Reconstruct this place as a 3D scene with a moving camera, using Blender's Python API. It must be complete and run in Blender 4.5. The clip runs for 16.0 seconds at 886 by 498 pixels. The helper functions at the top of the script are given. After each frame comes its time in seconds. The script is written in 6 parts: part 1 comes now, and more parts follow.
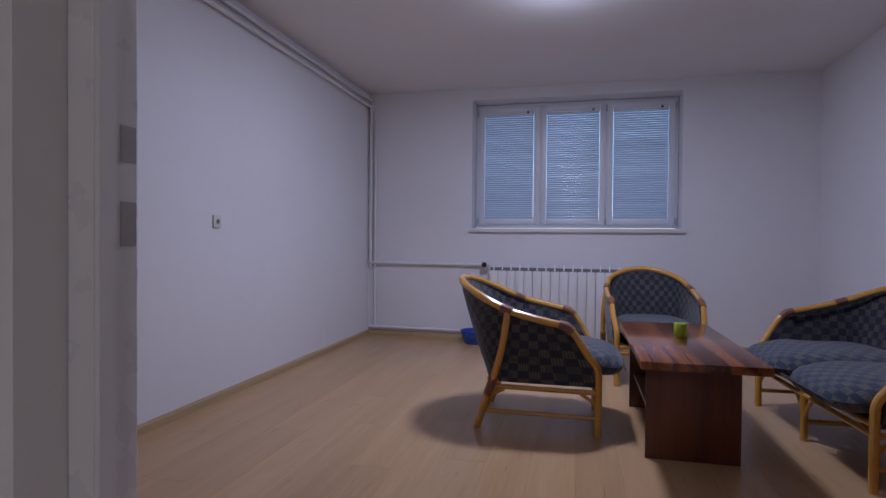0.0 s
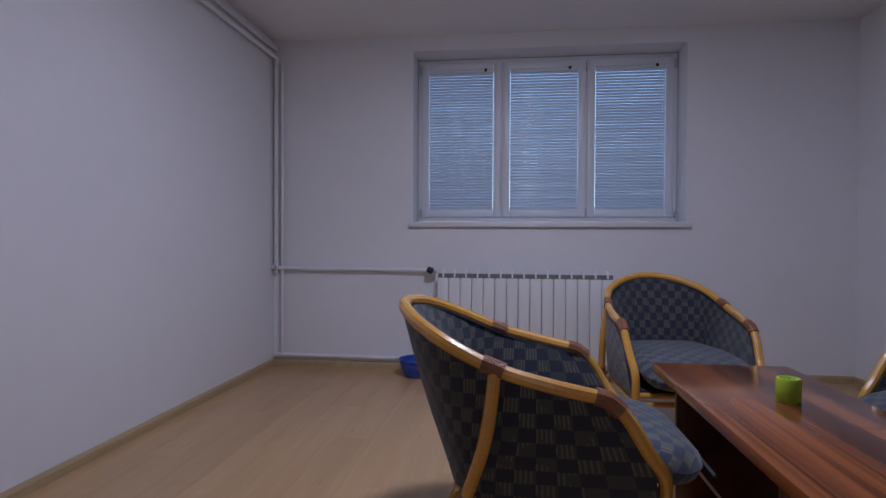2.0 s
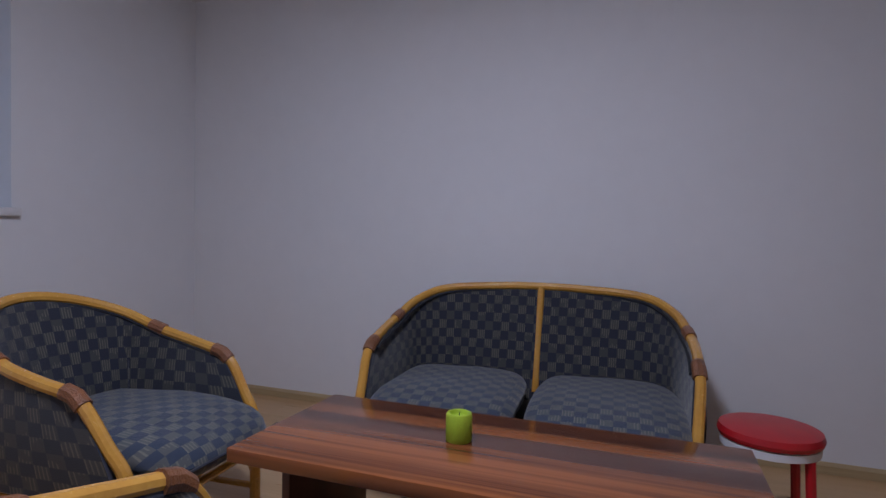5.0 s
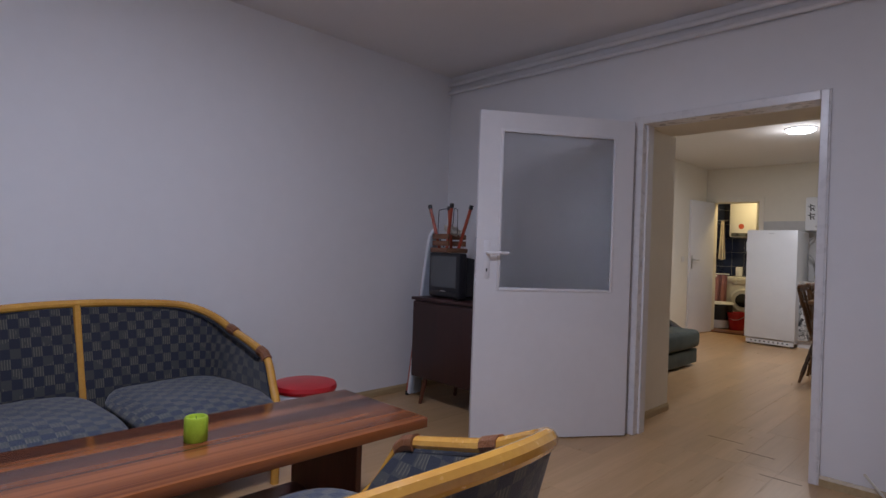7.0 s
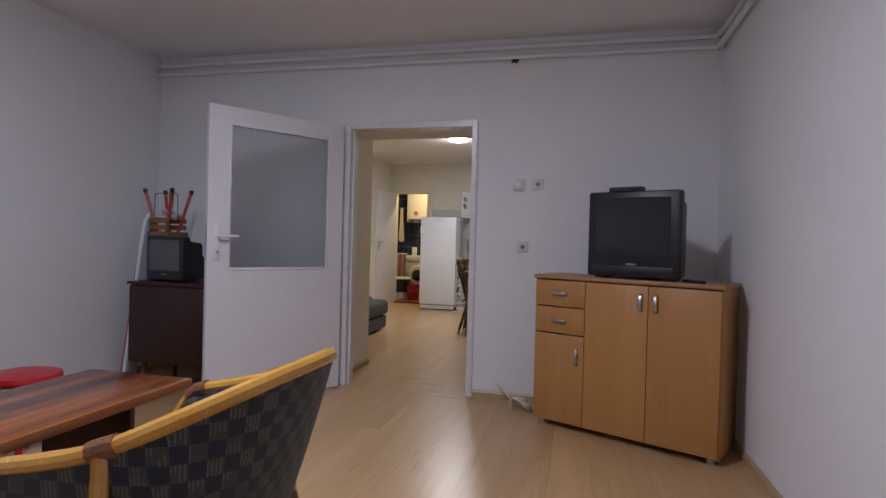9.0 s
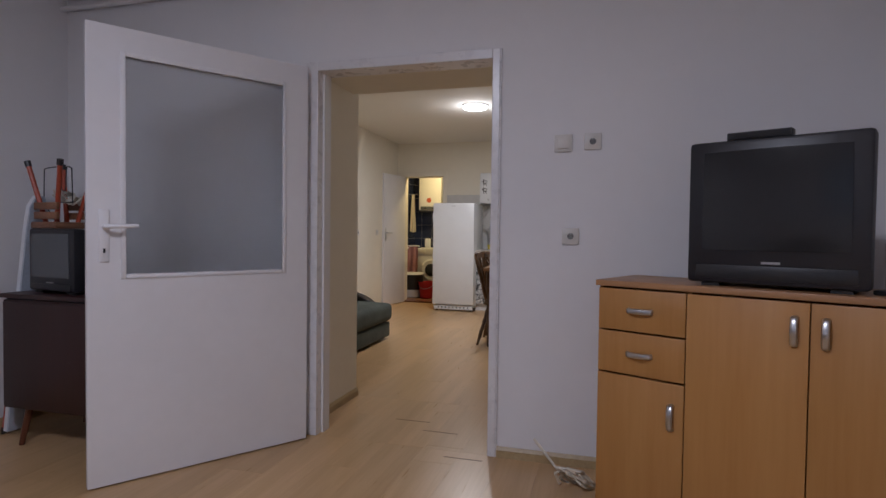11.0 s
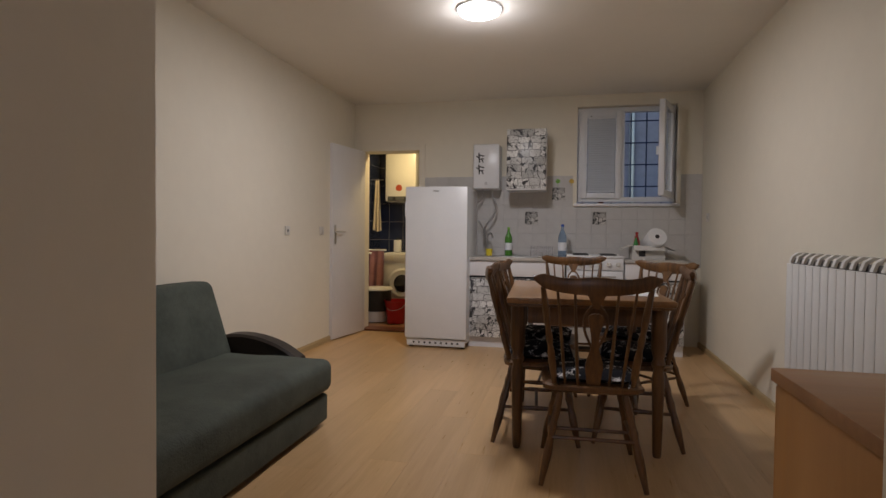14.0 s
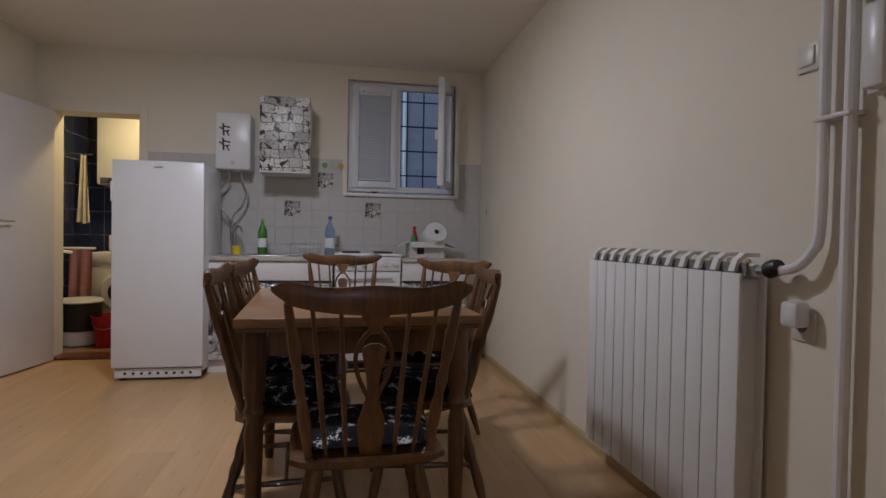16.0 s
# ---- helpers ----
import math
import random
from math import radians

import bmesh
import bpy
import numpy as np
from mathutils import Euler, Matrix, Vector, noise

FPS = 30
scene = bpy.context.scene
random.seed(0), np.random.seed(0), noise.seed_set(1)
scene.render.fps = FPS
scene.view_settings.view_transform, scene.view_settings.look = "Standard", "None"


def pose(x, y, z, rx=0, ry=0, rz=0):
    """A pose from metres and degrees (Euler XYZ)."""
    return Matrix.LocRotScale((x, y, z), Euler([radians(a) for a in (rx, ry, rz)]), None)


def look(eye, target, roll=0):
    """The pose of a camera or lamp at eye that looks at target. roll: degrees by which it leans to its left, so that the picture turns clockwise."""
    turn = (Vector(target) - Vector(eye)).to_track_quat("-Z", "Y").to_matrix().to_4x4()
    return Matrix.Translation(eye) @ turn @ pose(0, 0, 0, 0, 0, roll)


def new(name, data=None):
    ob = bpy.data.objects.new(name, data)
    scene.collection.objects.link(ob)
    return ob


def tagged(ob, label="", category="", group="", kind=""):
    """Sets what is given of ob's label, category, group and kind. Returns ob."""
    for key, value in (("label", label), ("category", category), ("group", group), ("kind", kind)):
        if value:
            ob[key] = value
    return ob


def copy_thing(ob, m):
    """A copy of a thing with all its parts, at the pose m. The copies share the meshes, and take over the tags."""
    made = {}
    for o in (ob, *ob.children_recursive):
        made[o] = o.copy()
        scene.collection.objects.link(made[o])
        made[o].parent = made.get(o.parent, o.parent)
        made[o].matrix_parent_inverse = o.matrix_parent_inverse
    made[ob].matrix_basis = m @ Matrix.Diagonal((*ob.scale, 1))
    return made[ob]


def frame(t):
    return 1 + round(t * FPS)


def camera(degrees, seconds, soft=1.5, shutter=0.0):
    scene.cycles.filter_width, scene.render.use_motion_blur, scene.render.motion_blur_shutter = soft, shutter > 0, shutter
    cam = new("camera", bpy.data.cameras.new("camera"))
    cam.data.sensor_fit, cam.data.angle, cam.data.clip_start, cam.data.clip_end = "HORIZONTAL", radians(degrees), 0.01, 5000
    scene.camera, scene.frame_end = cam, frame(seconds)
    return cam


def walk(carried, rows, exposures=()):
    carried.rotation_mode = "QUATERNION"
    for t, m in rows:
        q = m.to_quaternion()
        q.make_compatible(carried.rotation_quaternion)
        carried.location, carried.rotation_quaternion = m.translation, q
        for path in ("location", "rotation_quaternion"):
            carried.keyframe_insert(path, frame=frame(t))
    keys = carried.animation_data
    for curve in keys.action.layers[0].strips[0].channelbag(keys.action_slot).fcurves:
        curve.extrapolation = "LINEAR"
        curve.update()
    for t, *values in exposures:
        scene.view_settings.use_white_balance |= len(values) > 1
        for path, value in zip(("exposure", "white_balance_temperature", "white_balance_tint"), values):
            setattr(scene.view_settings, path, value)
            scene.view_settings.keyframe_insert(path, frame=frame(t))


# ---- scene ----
cam = camera(76.7, 16.0)
PATH = [
    (0, (0.592, -0.598, 1.045), (0.124, 1.347, 1.015), 0.5),
    (0.5, (0.519, -0.203, 1.051), (0.058, 1.743, 1.023), 0.4),
    (1, (0.463, 0.158, 1.056), (0.013, 2.106, 1.026), 0.2),
    (1.5, (0.406, 0.529, 1.059), (0.016, 2.49, 1.028), 0.2),
    (2, (0.273, 0.843, 1.031), (0.032, 2.828, 1.0), 0.3),
    (2.5, (0.149, 1.068, 1.019), (0.125, 3.068, 0.987), 0.3),
    (3, (0.08, 1.335, 1.007), (0.45, 3.3, 0.98), 0.4),
    (3.5, (-0.065, 1.519, 1.0), (0.725, 3.356, 0.969), 0.6),
    (3.7, (-0.121, 1.58, 1.002), (0.824, 3.342, 0.97), 0.5),
    (5.8, (-0.493, 2.759, 1.126), (1.492, 2.522, 1.095), 1.6),
    (6, (-0.566, 2.871, 1.128), (1.381, 2.416, 1.108), 1.6),
    (6.5, (-0.593, 3.161, 1.137), (1.145, 2.17, 1.127), 1.8),
    (7, (-0.641, 3.466, 1.155), (0.768, 2.047, 1.157), 2.0),
    (7.5, (-0.663, 3.763, 1.178), (0.372, 2.052, 1.187), 1.9),
    (8, (-0.633, 3.995, 1.166), (0.106, 2.137, 1.174), 1.7),
    (8.5, (-0.642, 4.16, 1.143), (-0.156, 2.22, 1.138), 1.6),
    (8.7, (-0.75, 4.156, 1.141), (-0.28, 2.212, 1.129), 1.6),
    (10.8, (-0.544, 2.962, 1.134), (-0.063, 1.022, 1.078), 0.8),
    (11, (-0.492, 2.794, 1.133), (0.046, 0.869, 1.077), 0.7),
    (11.5, (-0.322, 2.265, 1.115), (0.345, 0.381, 1.054), 0.5),
    (12, (-0.099, 1.818, 1.11), (0.633, -0.042, 1.05), 0.5),
    (12.5, (0.046, 1.392, 1.113), (0.765, -0.473, 1.053), 0.5),
    (13, (0.165, 0.941, 1.113), (0.797, -0.951, 1.053), 0.6),
    (13.5, (0.278, 0.584, 1.112), (0.834, -1.332, 1.059), 0.8),
    (14, (0.312, 0.199, 1.106), (0.745, -1.751, 1.056), 0.6),
    (14.5, (0.325, -0.123, 1.096), (0.608, -2.102, 1.048), 0.9),
    (15, (0.342, -0.35, 1.081), (0.482, -2.344, 1.031), 0.8),
    (15.5, (0.343, -0.566, 1.082), (0.276, -2.565, 1.041), 1.0),
    (16, (0.283, -0.782, 1.06), (-0.081, -2.748, 1.021), 1.0),
]
walk(cam, [(t, look(eye, target, roll)) for t, eye, target, roll in PATH],
     [(0, -0.09, 5750, 18), (0.5, -0.18, 5800, 17), (2.0, -0.24, 5900, 15), (3.5, -0.14, 6000, 13), (6.0, 0.0, 6150, 11), (7.0, 0.10, 6250, 11), (8.5, 0.34, 6450, 10), (11.0, 0.25, 6450, 10), (11.5, 0.2, 6450, 10), (12.0, 0.0, 6450, 10), (12.5, -0.04, 6450, 11), (13.0, -0.02, 6750, 11), (13.5, 0.20, 7100, 12), (14.5, -0.06, 6450, 12), (16.0, -0.05, 6200, 13)])
# ---- light ----
world = bpy.data.worlds.new("world")
scene.world = world
world.use_nodes = True
sky = world.node_tree.nodes.new("ShaderNodeTexSky")
sky.sky_type, sky.sun_disc = "NISHITA", False
sky.sun_elevation, sky.sun_rotation = radians(25), radians(200)
world.node_tree.links.new(sky.outputs["Color"], world.node_tree.nodes["Background"].inputs["Color"])
world.node_tree.nodes["Background"].inputs["Strength"].default_value = 0.15


def disc_light(name, x, y, z, watts, colour, radius=0.15):
    lamp = bpy.data.lights.new(name, "AREA")
    lamp.shape, lamp.size, lamp.energy, lamp.color = "DISK", radius * 2, watts, colour
    ob = new(name, lamp)
    ob.location = (x, y, z)
    return ob


LIVING_LAMP = (0.48, 2.90)
KITCHEN_LAMP = (0.895, -3.44)
disc_light("living_lamp_light", *LIVING_LAMP, 2.60, 34, (0.79, 0.81, 1.0))
disc_light("kitchen_lamp_light", *KITCHEN_LAMP, 2.535, 26, (0.95, 0.94, 1.0))
disc_light("bath_lamp_light", 2.2, -6.5, 2.44, 13, (1.0, 0.74, 0.34), 0.1)


def dome_light(name, x, y, z, watts, colour):
    """The side glow of a domed lamp."""
    lamp = bpy.data.lights.new(name, "POINT")
    lamp.shadow_soft_size, lamp.energy, lamp.color = 0.07, watts, colour
    new(name, lamp).location = (x, y, z)


dome_light("living_lamp_glow", *LIVING_LAMP, 2.45, 6, (0.79, 0.81, 1.0))
dome_light("kitchen_lamp_glow", *KITCHEN_LAMP, 2.385, 4, (0.95, 0.94, 1.0))
# the evening sky in the opening of the living room window
sky_light = bpy.data.lights.new("window_sky_light", "AREA")
sky_light.shape, sky_light.size, sky_light.size_y, sky_light.energy, sky_light.color = "RECTANGLE", 2.0, 1.25, 7.5, (0.38, 0.60, 1.0)
sky_ob = new("window_sky_light", sky_light)
sky_ob.matrix_world = pose(0.535, 5.62, 1.86, -90, 0, 0)

# ---- materials ----


def material(name, colour, rough=0.5, metal=0.0, var=0.08, scale=6.0, bump=0.0, bump_scale=60.0, second=None, coat=0.0, stretch=(1, 1, 1), spec=0.5):
    """Base colour varied at two scales, with a fine relief."""
    m = bpy.data.materials.new(name)
    m.use_nodes = True
    nt, n = m.node_tree, m.node_tree.nodes
    b = n["Principled BSDF"]
    b.inputs["Roughness"].default_value, b.inputs["Metallic"].default_value = rough, metal
    b.inputs["Coat Weight"].default_value = coat
    b.inputs["Specular IOR Level"].default_value = spec
    tc, mp = n.new("ShaderNodeTexCoord"), n.new("ShaderNodeMapping")
    mp.inputs["Scale"].default_value = stretch
    nt.links.new(tc.outputs["Object"], mp.inputs["Vector"])
    t1, t2, mix, ramp = n.new("ShaderNodeTexNoise"), n.new("ShaderNodeTexNoise"), n.new("ShaderNodeMath"), n.new("ShaderNodeValToRGB")
    t1.inputs["Scale"].default_value, t2.inputs["Scale"].default_value = scale, scale * 9
    t1.inputs["Detail"].default_value = t2.inputs["Detail"].default_value = 4
    for t in (t1, t2):
        nt.links.new(mp.outputs[0], t.inputs["Vector"])
    mix.operation = "MULTIPLY_ADD"
    mix.inputs[1].default_value = 0.35
    half = n.new("ShaderNodeMath")
    half.operation = "MULTIPLY"
    half.inputs[1].default_value = 0.65
    nt.links.new(t1.outputs[0], half.inputs[0])
    nt.links.new(t2.outputs[0], mix.inputs[0])
    nt.links.new(half.outputs[0], mix.inputs[2])
    nt.links.new(mix.outputs[0], ramp.inputs[0])
    other = second or [c * (1 - var) for c in colour]
    first = colour if second else [min(1, c * (1 + var)) for c in colour]
    ramp.color_ramp.elements[0].position, ramp.color_ramp.elements[1].position = 0.32, 0.68
    ramp.color_ramp.elements[0].color, ramp.color_ramp.elements[1].color = (*other, 1), (*first, 1)
    nt.links.new(ramp.outputs[0], b.inputs["Base Color"])
    rr = n.new("ShaderNodeMapRange")
    rr.inputs["To Min"].default_value, rr.inputs["To Max"].default_value = max(0.02, rough * 0.85), min(1, rough * 1.15)
    nt.links.new(t2.outputs[0], rr.inputs["Value"])
    nt.links.new(rr.outputs[0], b.inputs["Roughness"])
    if bump:
        t3, bp = n.new("ShaderNodeTexNoise"), n.new("ShaderNodeBump")
        t3.inputs["Scale"].default_value = bump_scale
        t3.inputs["Detail"].default_value = 5
        nt.links.new(mp.outputs[0], t3.inputs["Vector"])
        nt.links.new(t3.outputs[0], bp.inputs["Height"])
        bp.inputs["Strength"].default_value, bp.inputs["Distance"].default_value = bump, 0.01
        nt.links.new(bp.outputs[0], b.inputs["Normal"])
    return m


def wood(name, dark, light, rough=0.35, rings=9.0, stretch=(1, 0.06, 1), coat=0.0, spread=0.25, grain=0.4):
    """Grain that runs along the object's y axis (or as stretch says), shifted by each object's own random number."""
    m = bpy.data.materials.new(name)
    m.use_nodes = True
    nt, n = m.node_tree, m.node_tree.nodes
    b = n["Principled BSDF"]
    tc, mp, oi = n.new("ShaderNodeTexCoord"), n.new("ShaderNodeMapping"), n.new("ShaderNodeObjectInfo")
    mp.inputs["Scale"].default_value = stretch
    add = n.new("ShaderNodeVectorMath")
    add.operation = "MULTIPLY_ADD"
    add.inputs[1].default_value = (7, 13, 5)
    nt.links.new(oi.outputs["Random"], add.inputs[0])
    nt.links.new(tc.outputs["Object"], add.inputs[2])
    nt.links.new(add.outputs[0], mp.inputs["Vector"])
    wave, fine = n.new("ShaderNodeTexNoise"), n.new("ShaderNodeTexNoise")
    wave.inputs["Scale"].default_value, wave.inputs["Detail"].default_value, wave.inputs["Distortion"].default_value = rings, 3, 0.6
    fine.inputs["Scale"].default_value, fine.inputs["Detail"].default_value = rings * 9, 4
    for t in (wave, fine):
        nt.links.new(mp.outputs[0], t.inputs["Vector"])
    mix = n.new("ShaderNodeMix")
    mix.data_type = "FLOAT"
    mix.inputs["Factor"].default_value = grain
    nt.links.new(wave.outputs[0], mix.inputs["A"])
    nt.links.new(fine.outputs[0], mix.inputs["B"])
    ramp = n.new("ShaderNodeValToRGB")
    ramp.color_ramp.elements[0].position, ramp.color_ramp.elements[1].position = 0.5 - spread / 2, 0.5 + spread / 2
    ramp.color_ramp.elements[0].color, ramp.color_ramp.elements[1].color = (*dark, 1), (*light, 1)
    nt.links.new(mix.outputs["Result"], ramp.inputs[0])
    hsv = n.new("ShaderNodeHueSaturation")
    mr = n.new("ShaderNodeMapRange")
    mr.inputs["To Min"].default_value, mr.inputs["To Max"].default_value = 0.93, 1.07
    nt.links.new(oi.outputs["Random"], mr.inputs["Value"])
    nt.links.new(mr.outputs[0], hsv.inputs["Value"])
    nt.links.new(ramp.outputs[0], hsv.inputs["Color"])
    nt.links.new(hsv.outputs[0], b.inputs["Base Color"])
    rr = n.new("ShaderNodeMapRange")
    rr.inputs["To Min"].default_value, rr.inputs["To Max"].default_value = rough * 0.8, rough * 1.2
    nt.links.new(fine.outputs[0], rr.inputs["Value"])
    nt.links.new(rr.outputs[0], b.inputs["Roughness"])
    b.inputs["Coat Weight"].default_value = coat
    bp = n.new("ShaderNodeBump")
    bp.inputs["Strength"].default_value, bp.inputs["Distance"].default_value = 0.12, 0.002
    nt.links.new(fine.outputs[0], bp.inputs["Height"])
    nt.links.new(bp.outputs[0], b.inputs["Normal"])
    return m


def fabric(name, one, two, fleck, square=0.045):
    """Woven checks: two tones with pale thread flecks in every other square."""
    m = bpy.data.materials.new(name)
    m.use_nodes = True
    nt, n = m.node_tree, m.node_tree.nodes
    b = n["Principled BSDF"]
    b.inputs["Roughness"].default_value = 0.9
    b.inputs["Sheen Weight"].default_value = 0.25
    uv = n.new("ShaderNodeTexCoord")
    sep = n.new("ShaderNodeSeparateXYZ")
    nt.links.new(uv.outputs["UV"], sep.inputs[0])

    def calc(op, a, b):
        node = n.new("ShaderNodeMath")
        node.operation = op
        for k, v in enumerate((a, b)):
            if isinstance(v, (int, float)):
                node.inputs[k].default_value = v
            elif v is not None:
                nt.links.new(v, node.inputs[k])
        return node.outputs[0]

    us, vs = calc("DIVIDE", sep.outputs[0], square), calc("DIVIDE", sep.outputs[1], square)
    par = calc("FLOORED_MODULO", calc("ADD", calc("FLOOR", us, None), calc("FLOOR", vs, None)), 2.0)
    thread = calc("LESS_THAN", calc("FRACT", calc("MULTIPLY", us, 4.0), None), 0.34)
    noise_t = n.new("ShaderNodeTexNoise")
    noise_t.inputs["Scale"].default_value = 0.55 / square
    nt.links.new(uv.outputs["UV"], noise_t.inputs["Vector"])
    some = calc("GREATER_THAN", noise_t.outputs[0], 0.47)
    fl = calc("MULTIPLY", calc("MULTIPLY", thread, some), calc("MULTIPLY", par, 0.45))
    base = n.new("ShaderNodeMix")
    base.data_type = "RGBA"
    base.inputs["A"].default_value, base.inputs["B"].default_value = (*one, 1), (*two, 1)
    nt.links.new(par, base.inputs["Factor"])
    mix = n.new("ShaderNodeMix")
    mix.data_type = "RGBA"
    mix.inputs["B"].default_value = (*fleck, 1)
    nt.links.new(fl, mix.inputs["Factor"])
    nt.links.new(base.outputs["Result"], mix.inputs["A"])
    nt.links.new(mix.outputs["Result"], b.inputs["Base Color"])
    weave, bp = n.new("ShaderNodeTexNoise"), n.new("ShaderNodeBump")
    weave.inputs["Scale"].default_value = 350
    nt.links.new(uv.outputs["UV"], weave.inputs["Vector"])
    nt.links.new(weave.outputs[0], bp.inputs["Height"])
    bp.inputs["Strength"].default_value, bp.inputs["Distance"].default_value = 0.35, 0.004
    nt.links.new(bp.outputs[0], b.inputs["Normal"])
    return m


def glow(name, colour, strength):
    m = bpy.data.materials.new(name)
    m.use_nodes = True
    b = m.node_tree.nodes["Principled BSDF"]
    b.inputs["Base Color"].default_value = (*colour, 1)
    b.inputs["Emission Color"].default_value, b.inputs["Emission Strength"].default_value = (*colour, 1), strength
    return m


def glass(name, rough=0.0, colour=(0.9, 0.95, 0.95), alpha=1.0):
    m = bpy.data.materials.new(name)
    m.use_nodes = True
    b = m.node_tree.nodes["Principled BSDF"]
    b.inputs["Base Color"].default_value = (*colour, 1)
    b.inputs["Roughness"].default_value, b.inputs["Transmission Weight"].default_value, b.inputs["IOR"].default_value = rough, alpha, 1.45
    return m


def print_pattern(name, ground=(0.78, 0.78, 0.77), ink=(0.04, 0.04, 0.045), scale=16.0):
    """Printed foil: small black-and-white picture blocks on white."""
    m = bpy.data.materials.new(name)
    m.use_nodes = True
    nt, n = m.node_tree, m.node_tree.nodes
    b = n["Principled BSDF"]
    b.inputs["Roughness"].default_value = 0.35
    tc = n.new("ShaderNodeTexCoord")
    turn = n.new("ShaderNodeMapping")
    turn.inputs["Rotation"].default_value = (radians(90), 0, 0)
    nt.links.new(tc.outputs["Object"], turn.inputs["Vector"])
    scrawl, dots = n.new("ShaderNodeTexNoise"), n.new("ShaderNodeTexNoise")
    tone = n.new("ShaderNodeTexBrick")
    tone.offset, tone.squash, tone.squash_frequency = 0.37, 0.7, 3
    tone.inputs["Scale"].default_value = scale / 16
    for key, value in (("Brick Width", 0.115), ("Row Height", 0.072), ("Mortar Size", 0.0032), ("Bias", -0.25), ("Mortar Smooth", 0.0)):
        tone.inputs[key].default_value = value
    for key, shade in (("Color1", 1.0), ("Color2", 0.38)):
        tone.inputs[key].default_value = (*[g * shade for g in ground], 1)
    tone.inputs["Mortar"].default_value = (*[g * 0.2 for g in ground], 1)
    wobble, bend = n.new("ShaderNodeTexNoise"), n.new("ShaderNodeVectorMath")
    wobble.inputs["Scale"].default_value = 11.0
    bend.operation = "MULTIPLY_ADD"
    bend.inputs[1].default_value = (0.06, 0.06, 0.06)
    nt.links.new(turn.outputs[0], wobble.inputs["Vector"])
    nt.links.new(wobble.outputs["Color"], bend.inputs[0])
    nt.links.new(turn.outputs[0], bend.inputs[2])
    nt.links.new(bend.outputs[0], tone.inputs["Vector"])
    scrawl.inputs["Scale"].default_value, scrawl.inputs["Detail"].default_value, scrawl.inputs["Distortion"].default_value = scale * 1.1, 2, 2.5
    dots.inputs["Scale"].default_value, dots.inputs["Detail"].default_value, dots.inputs["Distortion"].default_value = scale * 0.8, 3, 1.0
    for t in (scrawl, dots):
        nt.links.new(turn.outputs[0], t.inputs["Vector"])
    near, thin, blot, mx = (n.new("ShaderNodeMath") for _ in range(4))
    near.operation, near.inputs[1].default_value = "SUBTRACT", 0.5
    nt.links.new(scrawl.outputs[0], near.inputs[0])
    ab = n.new("ShaderNodeMath")
    ab.operation = "ABSOLUTE"
    nt.links.new(near.outputs[0], ab.inputs[0])
    thin.operation, thin.inputs[1].default_value = "LESS_THAN", 0.012
    nt.links.new(ab.outputs[0], thin.inputs[0])
    blot.operation, blot.inputs[1].default_value = "GREATER_THAN", 0.59
    nt.links.new(dots.outputs[0], blot.inputs[0])
    mx.operation = "MAXIMUM"
    nt.links.new(thin.outputs[0], mx.inputs[0])
    nt.links.new(blot.outputs[0], mx.inputs[1])
    fin = n.new("ShaderNodeMix")
    fin.data_type = "RGBA"
    fin.inputs["B"].default_value = (*ink, 1)
    nt.links.new(mx.outputs[0], fin.inputs["Factor"])
    nt.links.new(tone.outputs["Color"], fin.inputs["A"])
    nt.links.new(fin.outputs["Result"], b.inputs["Base Color"])
    return m


M_WALL = material("white_wall_paint", (0.78, 0.775, 0.785), 0.85, var=0.025, scale=1.2, bump=0.05, bump_scale=40)
M_CREAM = material("cream_wall_paint", (0.78, 0.73, 0.62), 0.8, var=0.03, scale=1.2, bump=0.05, bump_scale=40)
M_CEIL = material("ceiling_paint", (0.82, 0.80, 0.79), 0.9, var=0.02, scale=1.0, bump=0.1)
M_CEILK = material("kitchen_ceiling_paint", (0.82, 0.79, 0.73), 0.9, var=0.02, scale=1.0, bump=0.1)
M_FLOOR = wood("beech_laminate", (0.47, 0.294, 0.139), (0.555, 0.358, 0.184), 0.30, 10, (1, 0.05, 1))
M_SKIRT = wood("beech_skirting", (0.40, 0.29, 0.15), (0.50, 0.38, 0.21), 0.4, 8)
M_WHITE = material("white_lacquer", (0.74, 0.73, 0.74), 0.4, var=0.03, scale=2, bump=0.05, bump_scale=25)
M_JAMB = material("glossy_white_lacquer", (0.74, 0.73, 0.74), 0.28, var=0.03, scale=2, bump=0.03, bump_scale=12)
M_GAPGREY = material("gap_grey", (0.19, 0.19, 0.185), 0.6, var=0.1)
M_PVC = material("white_window_plastic", (0.74, 0.76, 0.80), 0.35, var=0.02)
M_SLAT = material("white_blind_slat", (0.66, 0.71, 0.78), 0.13, var=0.02)
slat_nodes = M_SLAT.node_tree.nodes
slat_thin, slat_mix = slat_nodes.new("ShaderNodeBsdfTranslucent"), slat_nodes.new("ShaderNodeMixShader")
slat_thin.inputs["Color"].default_value, slat_mix.inputs[0].default_value = (0.8, 0.85, 0.9, 1), 0.22
M_SLAT.node_tree.links.new(slat_nodes["Principled BSDF"].outputs[0], slat_mix.inputs[1])
M_SLAT.node_tree.links.new(slat_thin.outputs[0], slat_mix.inputs[2])
M_SLAT.node_tree.links.new(slat_mix.outputs[0], slat_nodes["Material Output"].inputs["Surface"])
M_RAD = material("white_radiator_enamel", (0.76, 0.76, 0.75), 0.35, var=0.02)
# Near-black for gaps and recesses; their shade is put into the colour.
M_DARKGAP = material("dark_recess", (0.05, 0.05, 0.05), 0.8)
